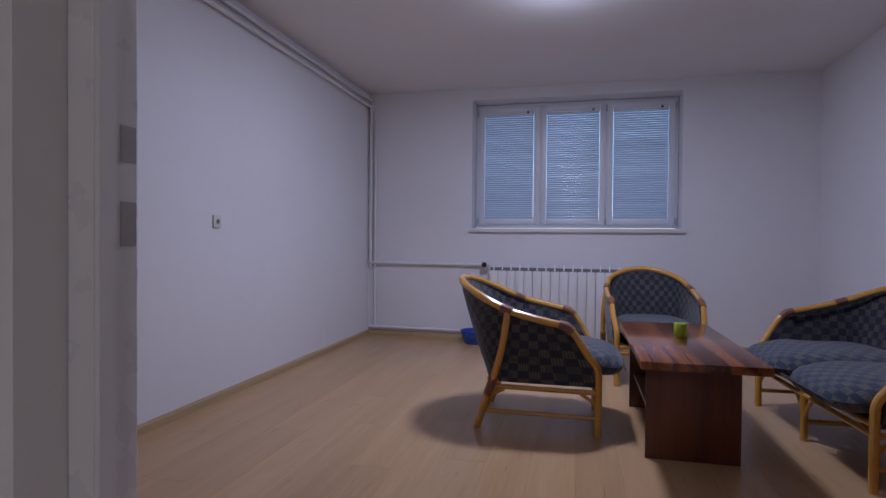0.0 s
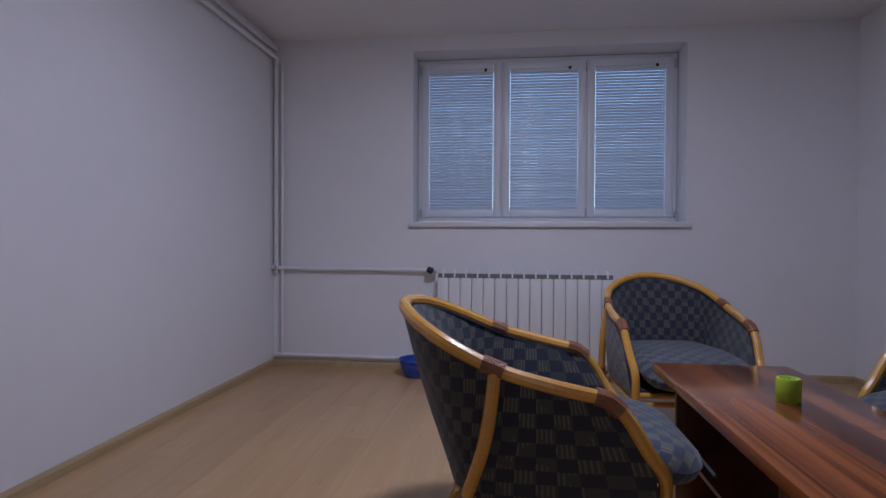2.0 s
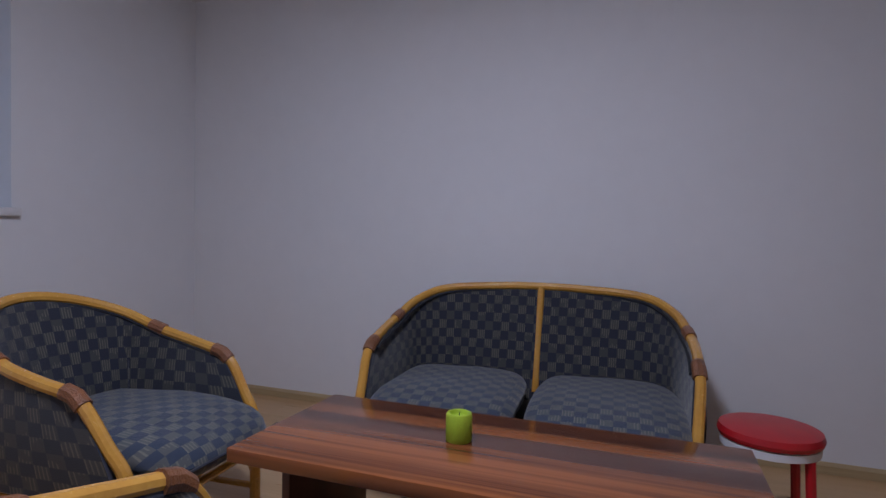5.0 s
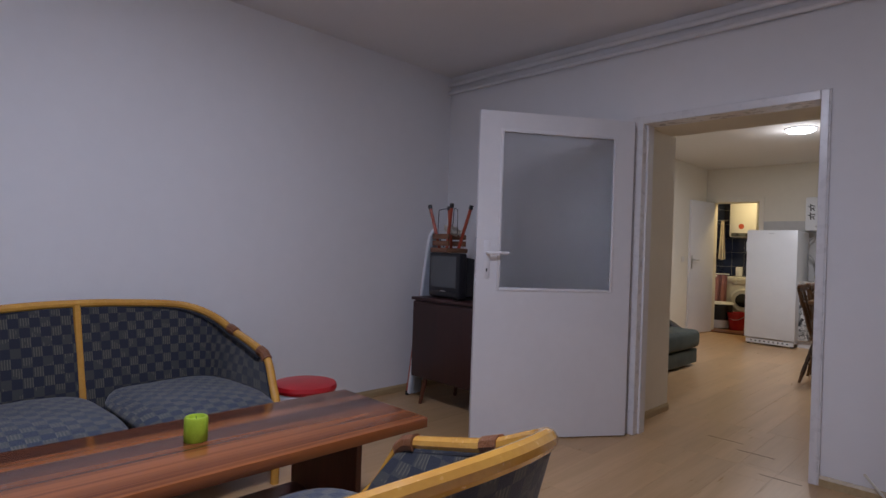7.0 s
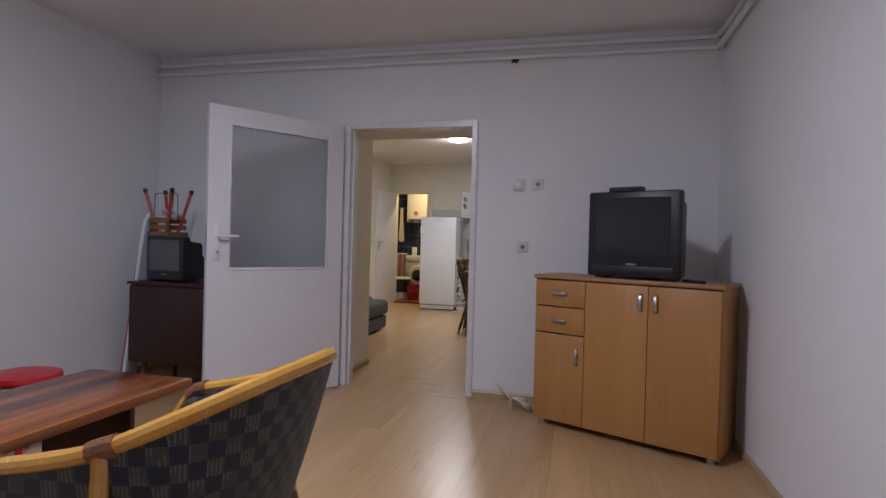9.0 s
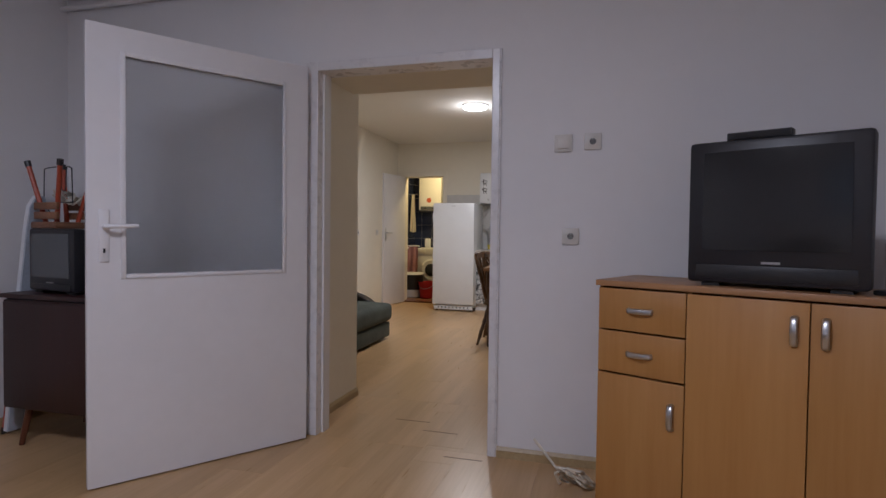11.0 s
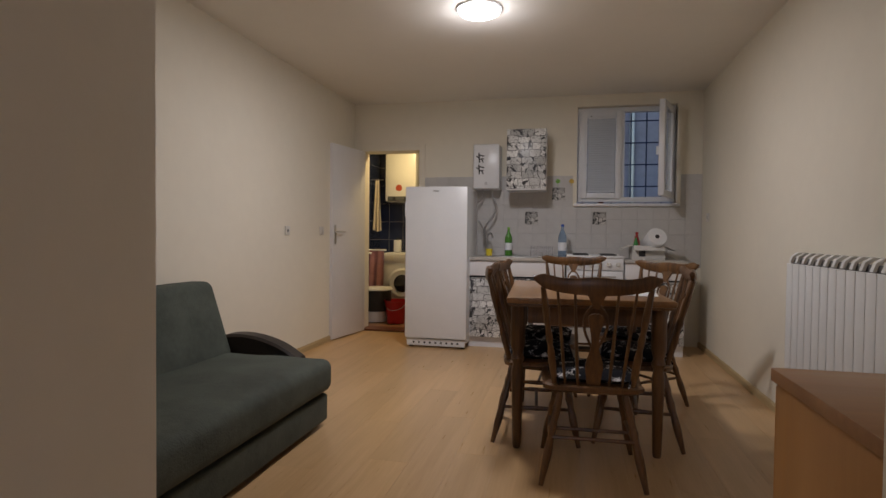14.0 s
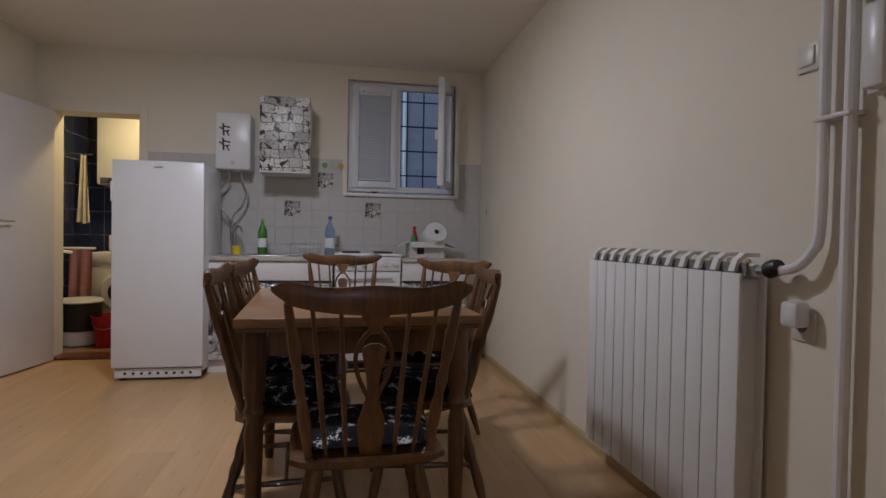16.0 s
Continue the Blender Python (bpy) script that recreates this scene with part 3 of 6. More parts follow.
candle = thing("candle", pose(1.155, 2.742, 0.5225), "short green pillar candle on the coffee table", "candle")
part("wax", lathed([(0.034, 0), (0.036, 0.004), (0.036, 0.070), (0.033, 0.076), (0.026, 0.076), (0.022, 0.066), (0.004, 0.064)], 24), M_CANDLE, candle)
part("wick", tubed([(0, 0, 0.063), (0.002, 0, 0.076)], 0.0012, 6), M_BLACK, candle)


def strip_run(name, pts, h, t, side, mat, label):
    """A skirting board along a wall from point to point, of height h and thickness t."""
    (x0, y0), (x1, y1) = pts
    d = Vector((x1 - x0, y1 - y0, 0)).normalized()
    nrm = Vector((-d.y, d.x, 0)) * side
    bm = bmesh.new()
    prof = [(0.0, 0.0), (t, 0.0), (t, h * 0.7), (t * 0.35, h), (0.0, h)]
    a = [bm.verts.new(Vector((x0, y0, z)) + nrm * o) for o, z in prof]
    b = [bm.verts.new(Vector((x1, y1, z)) + nrm * o) for o, z in prof]
    for k in range(5):
        bm.faces.new((a[k], a[(k + 1) % 5], b[(k + 1) % 5], b[k]))
    bm.faces.new(a[::-1])
    bm.faces.new(b)
    return structure(name, bm, mat, label, "skirting")


for run in (((XL, YW), (XL, 0.0), 1), ((XR, YW), (XL, YW), 1), ((XR, 0), (XR, YW), 1), ((XL, 0), (-0.007, 0), 1), ((1.08, 0), (XR, 0), 1),
            ((PASS_L, PASS_Y), (PASS_L, -0.14), 1), ((PASS_R, -0.125), (PASS_R, -0.50), 1), ((KR, -0.50), (KR, KY), 1), ((KL, KY), (KL, PASS_Y), 1), ((KL, PASS_Y), (PASS_L, PASS_Y), 1), ((PASS_R, -0.50), (KR, -0.50), 1)):
    strip_run("baseboard", run[:2], 0.055, 0.014, run[2], M_SKIRT, "narrow beech skirting board")

# heating pipes under the living room ceiling and in the corner
PIPE = material("painted_pipe", (0.78, 0.775, 0.785), 0.6, var=0.03)


def pipe(name, pts, r, label, n=5):
    ob = tagged(finish(name, tubed(smooth_path(pts, n) if n else pts, r, 10), PIPE), label, "pipe", "heating pipes")
    return ob


pipe("heating_pipe", [(XR, 0.035, 2.50), (0.6, 0.035, 2.50), (XL + 0.12, 0.035, 2.50), (XL + 0.045, 0.06, 2.50), (XL + 0.035, 0.16, 2.50), (XL + 0.035, 2.0, 2.50), (XL + 0.035, YW - 0.12, 2.50), (XL + 0.035, YW - 0.05, 2.47), (XL + 0.035, YW - 0.035, 2.38), (XL + 0.035, YW - 0.035, 0.89), (XL + 0.04, YW - 0.035, 0.82), (XL + 0.10, YW - 0.035, 0.80), (-0.42, YW - 0.035, 0.795), (-0.345, YW - 0.09, 0.79)], 0.016, "white painted heating pipe under the ceiling")
pipe("heating_pipe", [(XR, 0.03, 2.575), (0.6, 0.03, 2.575), (XL + 0.16, 0.03, 2.575), (XL + 0.05, 0.07, 2.575), (XL + 0.03, 0.18, 2.575), (XL + 0.03, 2.0, 2.575), (XL + 0.03, YW - 0.02, 2.575)], 0.019, "white painted heating pipe under the ceiling")
pipe("heating_pipe", [(XL + 0.03, YW - 0.03, 0.095), (-0.9, YW - 0.03, 0.093), (-0.36, YW - 0.03, 0.09), (-0.28, YW - 0.07, 0.09)], 0.015, "white painted pipe above the skirting")
pipe("heating_pipe", [(XL + 0.085, YW - 0.03, 2.45), (XL + 0.085, YW - 0.03, 0.10)], 0.012, "thin white pipe in the corner", 0)


def radiator(m, n, pitch, h, label, valve_end, valve_drop=0.05, fin=0.013):
    """Aluminium section radiator; back at y = 0.1, front at y = 0, from x = 0."""
    ob = thing("radiator", m, label, "radiator", "radiators")
    for k in range(n):
        x0, x1 = k * pitch + 0.002, (k + 1) * pitch - 0.002
        bm = bmesh.new()
        box(bm, x0, x1, 0.0, 0.012, 0.0, h - 0.06, 0.004)
        box(bm, (x0 + x1) / 2 - 0.012, (x0 + x1) / 2 + 0.012, 0.012, 0.095, 0.02, h - 0.08)
        # curved top fin that leans back
        pts = [(0.0, h - 0.055), (0.012, h - 0.02), (0.04, h), (0.09, h), (0.09, h - 0.012), (0.045, h - 0.012), (0.022, h - 0.03), (0.014, h - 0.055)]
        xa, xb = (x0 + x1) / 2 - fin, (x0 + x1) / 2 + fin
        a, b = [bm.verts.new((xa, y, z)) for y, z in pts], [bm.verts.new((xb, y, z)) for y, z in pts]
        for i in range(8):
            bm.faces.new((a[i], a[(i + 1) % 8], b[(i + 1) % 8], b[i]))
        bm.faces.new(a[::-1])
        bm.faces.new(b)
        box(bm, x0 + 0.002, x1 - 0.002, 0.086, 0.098, 0.01, h - 0.06, 0.003)
        part("section", bm, M_RAD, ob)
    # Added grey strip behind the fins; darkens the gaps between them.
    part("fin_backing", boxed(0.004, n * pitch - 0.004, 0.022, 0.03, h - 0.075, h - 0.028), M_GAPGREY, ob, "grey strip behind the fins")
    for z in (0.05, h - 0.05):
        part("collector", tubed([(0.0, 0.055, z), (n * pitch, 0.055, z)], 0.02, 10), M_RAD, ob)
    vx = -0.01 if valve_end < 0 else n * pitch + 0.01
    s = -1 if valve_end < 0 else 1
    valve = part("valve", tubed([(vx, 0.055, h - valve_drop), (vx + s * 0.05, 0.055, h - valve_drop)], 0.014, 10), M_GREYMETAL, ob, "metal valve")
    part("valve_knob", lathed([(0.018, 0), (0.025, 0.008), (0.026, 0.035), (0.02, 0.05)], 16, pose(vx + s * 0.03, 0.055, h - valve_drop, 0, s * 70, 0)), M_BLACK, valve, "black valve knob")
    for x in (0.25 * n * pitch, 0.75 * n * pitch):
        part("bracket", boxed(x - 0.01, x + 0.01, 0.09, 0.125, h - 0.11, h - 0.09), M_RAD, ob)
    return ob


radiator(pose(-0.285, 5.09, 0.07), 15, 0.0877, 0.735, "white aluminium section radiator under the window", -1, 0.015, 0.006)
# mirrored run on the kitchen wall: x along -y, front towards the room
radiator(pose(-0.885, -3.27, 0.125, 0, 0, 90), 12, 0.085, 0.905, "tall white aluminium section radiator on the cream wall", 1)

# living room window
win = thing("window_1", pose(0, YW + REVEAL, 0), "white plastic three-sash window with lowered blinds", "window", kind="structure")
fx0, fx1, fz0, fz1 = WIN[0] + 0.004, WIN[1] - 0.004, 1.19, WIN[3] - 0.004
bm = bmesh.new()
for x0, x1, z0, z1 in ((fx0, fx0 + 0.05, fz0, fz1), (fx1 - 0.05, fx1, fz0, fz1), (fx0 + 0.05, fx1 - 0.05, fz0, fz0 + 0.05), (fx0 + 0.05, fx1 - 0.05, fz1 - 0.05, fz1), (0.170, 0.210, fz0 + 0.05, fz1 - 0.05), (0.848, 0.888, fz0 + 0.05, fz1 - 0.05)):
    box(bm, x0, x1, 0.0, 0.06, z0, z1, 0.004)
part("window_frame", bm, M_PVC, win)
slat_bm = bmesh.new()
ang = radians(69)
prof = []
for k in range(5):
    u = (k / 4 - 0.5) * 0.025
    lift = 0.0055 * (1 - (2 * k / 4 - 1) ** 2)
    prof.append((u * math.cos(ang) - lift * math.sin(ang), u * math.sin(ang) + lift * math.cos(ang)))
sash_spans = ((fx0 + 0.035, 0.183), (0.197, 0.861), (0.875, fx1 - 0.035))
SL = 0.49
for a, b in ((-SL / 2, SL / 2),):
    va, vb = [slat_bm.verts.new((a, y, z)) for y, z in prof], [slat_bm.verts.new((b, y, z)) for y, z in prof]
    wa, wb = [slat_bm.verts.new((a, y + 0.0006, z + 0.0004)) for y, z in prof], [slat_bm.verts.new((b, y + 0.0006, z + 0.0004)) for y, z in prof]
    for k in range(4):
        slat_bm.faces.new((va[k], va[k + 1], vb[k + 1], vb[k]))
        slat_bm.faces.new((wa[k], wb[k], wb[k + 1], wa[k + 1]))
    slat_bm.faces.new((va[0], vb[0], wb[0], wa[0]))
    slat_bm.faces.new((va[4], wa[4], wb[4], vb[4]))
slat_mesh = bpy.data.meshes.new("slat")
slat_bm.to_mesh(slat_mesh)
slat_bm.free()
slat_mesh.materials.append(M_SLAT)
slat_mesh.shade_smooth()


def sash(parent, x0, x1, z0, z1, m_glass, y0=-0.02, bar=0.06):
    bm = bmesh.new()
    for a, b, c, d in ((x0, x0 + bar, z0, z1), (x1 - bar, x1, z0, z1), (x0 + bar, x1 - bar, z0, z0 + bar), (x0 + bar, x1 - bar, z1 - bar, z1)):
        box(bm, a, b, y0, y0 + 0.055, c, d, 0.005)
    s = part("sash", bm, M_PVC, parent)
    pane = part("pane", boxed(x0 + bar - 0.005, x1 - bar + 0.005, y0 + 0.03, y0 + 0.036, z0 + bar - 0.005, z1 - bar + 0.005), m_glass, s, "clear window glass", False)
    pane.visible_shadow = False
    return s


def blind(x0, x1, z0, z1, y, label, drop=0):
    ob = thing("venetian_blind", pose((x0 + x1) / 2, y, 0), label, "blind", "window blinds")
    w = (x1 - x0) / 2
    part("head_rail", boxed(-w, w, -0.012, 0.012, z1 - 0.022, z1, 0.002), M_PVC, ob)
    part("bottom_rail", boxed(-w, w, -0.009, 0.009, z0, z0 + 0.012, 0.002), M_SLAT, ob)
    n = int((z1 - z0 - 0.05) / 0.0225)
    for k in range(n):
        s = new("slat", slat_mesh)
        s.parent = ob
        s.location = (0, 0, z0 + 0.022 + k * (z1 - z0 - 0.052) / (n - 1))
        s.scale = (w * 2 / SL * 0.99, 1, 1)
        s.rotation_euler = (radians(random.uniform(-3, 3)), 0, radians(random.uniform(-0.15, 0.15)))
    for f in (-0.62, 0.62):
        part("ladder_cord", tubed([(w * f, -0.013, z0), (w * f, -0.013, z1)], 0.0011, 5), M_SLAT, ob)
    part("tilt_wand", tubed([(w * 0.86, -0.02, z1 - 0.02), (w * 0.86, -0.022, z1 - 0.42)], 0.003, 6), M_PVC, ob)
    part("corner_clip", boxed(w * 0.72, w * 0.80, -0.018, 0.0, z1 - 0.012, z1 + 0.014, 0.003), M_DARKGREY, ob, "dark corner clip")
    return ob


for a, b in sash_spans:
    sash(win, a, b, fz0 + 0.035, fz1 - 0.035, M_CLEAR)
    blind(a + 0.061, b - 0.061, fz0 + 0.096, fz1 - 0.096, YW + REVEAL - 0.008, "white venetian blind lowered on the window sash")
for x in (fx0 + 0.025, 0.868, fx1 - 0.025):
    for z in (fz0 + 0.035, fz1 - 0.125):
        part("hinge", lathed([(0.008, 0), (0.009, 0.002), (0.009, 0.068), (0.008, 0.07)], 10, pose(x, -0.024, z)), M_GREYMETAL, win, "grey metal hinge")
part("window_sill", boxed(WIN[0] - 0.03, WIN[1] + 0.03, -REVEAL - 0.035, -REVEAL - 0.0005, 1.137, 1.178, 0.006), M_WHITE, win)
part("sill_board", boxed(WIN[0] + 0.002, WIN[1] - 0.002, -REVEAL, 0.0, 1.1655, 1.178), M_WHITE, win)
for x in (0.155, 0.83, 0.91):
    part("window_handle", boxed(x - 0.012, x + 0.012, -0.034, -0.02, 1.78, 1.85, 0.004), M_PVC, win)

# door between the rooms
door = thing("door_1", pose(1.036, 0.012, 0, 0, 0, 55.2), "open white door with a large frosted glass panel", "door", kind="structure")
L = 1.065
bm = bmesh.new()
for x0, x1, z0, z1 in ((0.05, 0.18, 0.008, 2.015), (0.925, L, 0.008, 2.015), (0.18, 0.925, 0.008, 0.925), (0.18, 0.925, 1.90, 2.015)):
    box(bm, x0, x1, 0.0, 0.04, z0, z1)
bmesh.ops.remove_doubles(bm, verts=bm.verts[:], dist=0.0005)
part("leaf", bm, M_WHITE, door, "white lacquered door leaf", False)
bm = bmesh.new()
for y in (-0.006, 0.034):
    for x0, x1, z0, z1 in ((0.17, 0.19, 0.915, 1.91), (0.915, 0.935, 0.915, 1.91), (0.19, 0.915, 0.915, 0.935), (0.19, 0.915, 1.89, 1.91)):
        box(bm, x0, x1, y, y + 0.012, z0, z1, 0.003)
part("glazing_bead", bm, M_WHITE, door)
pane = part("pane", boxed(0.181, 0.924, 0.016, 0.022, 0.926, 1.899), M_FROST, door, "frosted glass pane", False)
for y, s in ((0.0, -1), (0.04, 1)):
    plate = part("handle_plate", boxed(0.98, 1.02, y - 0.008 if s < 0 else y, y if s < 0 else y + 0.008, 0.99, 1.22, 0.0035), M_WHITE, door, "white plastic handle plate")
    part("lever", tubed(smooth_path([(1.0, y, 1.145), (1.0, y + s * 0.035, 1.145), (0.99, y + s * 0.048, 1.145), (0.955, y + s * 0.05, 1.146), (0.875, y + s * 0.05, 1.148)], 4), 0.0095, 10), M_WHITE, plate, "white lever handle")
    part("keyhole", boxed(0.996, 1.004, y - 0.0095 if s < 0 else y + 0.0075, y - 0.0075 if s < 0 else y + 0.0095, 1.03, 1.05), M_BLACK, plate)
part("lock_plate", boxed(L - 0.001, L + 0.0015, 0.01, 0.03, 1.02, 1.24), M_GREYMETAL, door)
bm = bmesh.new()
for x0, x1, y0, y1, z0, z1 in ((0.0005, 0.040, -0.055, 0.014, 0, 2.06), (-0.008, 0.0005, 0.0005, 0.0135, 0, 2.06), (1.005, 1.078, -0.135, 0.014, 0, 2.06), (0.040, 1.005, -0.135, 0.014, 2.01, 2.06)):
    box(bm, x0, x1, y0, y1, z0, z1, 0.004)
frame_1 = structure("door_frame", bm, M_JAMB, "white lacquered door frame", "door frame")
part("stop", boxed(0.040, 0.047, -0.054, -0.03, 0, 2.01), M_WHITE, frame_1)
part("stop", boxed(0.993, 1.005, -0.12, -0.045, 0, 2.01), M_WHITE, frame_1)
for z0, z1 in ((1.035, 1.09), (1.14, 1.185)):
    part("strike_plate", boxed(0.0385, 0.0415, -0.016, 0.008, z0, z1), M_STRIKE, frame_1, "dull metal strike plate")
for z in (0.25, 1.72):
    part("hinge", lathed([(0.008, 0), (0.0085, 0.002), (0.0085, 0.098), (0.008, 0.1)], 10, pose(1.062, 0.026, z)), M_GREYMETAL, frame_1)


# sockets and switches
def wall_plate(kind, m, label, w=0.08):
    """Lies on a wall; +y of m points out of the wall."""
    ob = thing(kind, m, label, "socket" if kind == "socket" else "switch")
    part("plate", boxed(-w / 2, w / 2, 0, 0.011, -w / 2, w / 2, 0.004), M_PLATE, ob)
    if kind == "socket":
        cup = lathed([(0.020, 0.0), (0.020, 0.0125), (0.0175, 0.0135), (0.0165, 0.006)], 18, pose(0, 0, 0, -90, 0, 0))
        part("cup", cup, M_PLATE, ob)
        # Grey disc in the cup; the well's shade is put in its colour.
        well = part("well", lathed([(0.0155, 0.008), (0.0155, 0.0115)], 18, pose(0, 0, 0, -90, 0, 0)), M_GAPGREY, ob)
        for x in (-0.0095, 0.0095):
            part("pin_hole", lathed([(0.0025, 0.0115), (0.0025, 0.0125)], 8, pose(x, 0, 0, -90, 0, 0)), M_BLACK, well)
        part("clip", boxed(-0.003, 0.003, 0.011, 0.0135, 0.010, 0.014), M_GREYMETAL, ob)
    else:
        part("rocker", boxed(-w * 0.33, w * 0.33, 0.010, 0.0165, -w * 0.33, w * 0.33, 0.003, pose(0, 0, 0, 3, 0, 0)), M_PLATE, ob)
    return ob


wall_plate("socket", pose(XL, 2.55, 1.155, 0, 0, -90), "white plastic wall socket on white wall")
wall_plate("light_switch", pose(-0.313, 0.0, 1.577, 0, 0, 0), "white light switch beside the door", 0.085)
wall_plate("socket", pose(-0.452, 0.0, 1.582, 0, 0, 0), "white wall socket beside the light switch")
wall_plate("socket", pose(-0.355, 0.0, 1.126, 0, 0, 0), "white wall socket beside the door")
wall_plate("socket", pose(KL, -4.28, 1.13, 0, 0, 90), "white wall socket on cream wall")
wall_plate("light_switch", pose(KL, -4.975, 1.135, 0, 0, 90), "white light switch on cream wall")
wall_plate("socket", pose(KR, -5.58, 1.30, 0, 0, -90), "white wall socket on cream wall")
wall_plate("socket", pose(KR, -2.13, 0.83, 0, 0, -90), "white wall socket beside the radiator")
hook = thing("wall_plug", pose(-0.264, 0.0, 2.49), "dark cable plug high on the wall", "plug")
part("plug_body", lathed([(0.024, 0), (0.026, 0.006), (0.018, 0.03), (0.010, 0.034)], 14, pose(0, 0, 0, -90, 0, 0)), M_BLACK, hook)
part("cable_stub", tubed(smooth_path([(0, 0.03, 0), (0.012, 0.04, -0.015), (0.02, 0.03, -0.035)], 4), 0.004, 6), M_BLACK, hook)


# ceiling lamps
def ceiling_lamp(x, y, z, label):
    ob = thing("ceiling_lamp", pose(x, y, z), label, "ceiling lamp", "round ceiling lamps")
    part("base", lathed([(0.14, -0.012), (0.15, -0.010), (0.15, 0.0)], 40), M_WHITE, ob)
    part("diffuser", lathed([(0.02, -0.040), (0.09, -0.038), (0.120, -0.034), (0.132, -0.027), (0.137, -0.0125)], 40), M_DIFF, ob, "glowing opal diffuser")


ceiling_lamp(*LIVING_LAMP, ZC, "round white LED ceiling lamp, lit")
ceiling_lamp(*KITCHEN_LAMP, KC, "round white LED ceiling lamp, lit")

# basin on the floor
bowl = thing("plastic_bowl", pose(-0.42, 5.04, 0), "blue plastic bowl on the floor by the radiator", "bowl")
part("body", lathed([(0.095, 0.0), (0.105, 0.006), (0.135, 0.075), (0.146, 0.125), (0.152, 0.128), (0.152, 0.132), (0.142, 0.131), (0.130, 0.078), (0.098, 0.012), (0.01, 0.010)], 32), M_BLUE, bowl)
part("handle", tubed(smooth_path([(-0.05, -0.138, 0.118), (-0.045, -0.155, 0.10), (0.0, -0.162, 0.092), (0.045, -0.155, 0.10), (0.05, -0.138, 0.118)], 4), 0.006, 8), M_BLUE, bowl)


# beech sideboard across the corner
def handle_bar(ob, x, z, upright, y=-0.0):
    n = [(-0.045, 0.0), (-0.038, -0.014), (0.0, -0.022), (0.038, -0.014), (0.045, 0.0)]
    pts = smooth_path([((x, y + d, z + a) if upright else (x + a, y + d, z)) for a, d in n], 4)
    bm = bmesh.new()
    tube(bm, pts, 0.0075, 8)
    for v in bm.verts:
        if upright:
            v.co.x = x + (v.co.x - x) * 1.55
        else:
            v.co.z = z + (v.co.z - z) * 1.45
    return part("handle", bm, M_GREYMETAL, ob, "brushed metal handle")


# local x runs along the front, local -y is the front
SW, SD, SH = 1.105, 0.365, 0.956
sideboard = thing("sideboard", pose(-0.497, 0.455, 0, 0, 0, 154.4), "beech veneer sideboard with drawers, set across the corner", "sideboard")
part("side_panel", boxed(0, 0.018, 0.0, SD, 0.035, SH - 0.023, 0.001), M_BEECH, sideboard)
part("side_panel", boxed(SW - 0.018, SW, 0.0, SD, 0.035, SH - 0.023, 0.001), M_BEECH, sideboard)
part("divider", boxed(0.338, 0.356, 0.0, SD - 0.01, 0.06, SH - 0.023), M_BEECH, sideboard)
part("bottom", boxed(0.018, SW - 0.018, 0.0, SD - 0.01, 0.04, 0.058), M_BEECH, sideboard)
part("back_panel", boxed(0.018, SW - 0.018, SD - 0.008, SD - 0.002, 0.058, SH - 0.023), M_BEECHTOP, sideboard)
part("top", boxed(-0.008, SW + 0.008, -0.022, SD + 0.004, SH - 0.0225, SH, 0.002), M_BEECHTOP, sideboard, "reddish beech top board")
for z0, z1 in ((0.765, 0.925), (0.597, 0.757)):
    d = part("drawer", boxed(0.006, 0.340, -0.018, -0.001, z0, z1, 0.0015), M_BEECH, sideboard)
    handle_bar(d, 0.173, (z0 + z1) / 2, False, -0.018)
small = part("door", boxed(0.006, 0.340, -0.018, -0.001, 0.045, 0.589, 0.0015), M_BEECH, sideboard)
handle_bar(small, 0.296, 0.465, True, -0.018)
for x0, x1, hx in ((0.344, 0.718, 0.678), (0.722, SW - 0.006, 0.763)):
    d = part("door", boxed(x0, x1, -0.018, -0.001, 0.045, 0.925, 0.0015), M_BEECH, sideboard)
    handle_bar(d, hx, 0.832, True, -0.018)
for x in (0.05, SW - 0.05):
    for y in (0.04, SD - 0.05):
        part("foot", lathed([(0.022, 0), (0.022, 0.034)], 14, pose(x, y, 0)), M_GREYMETAL, sideboard)


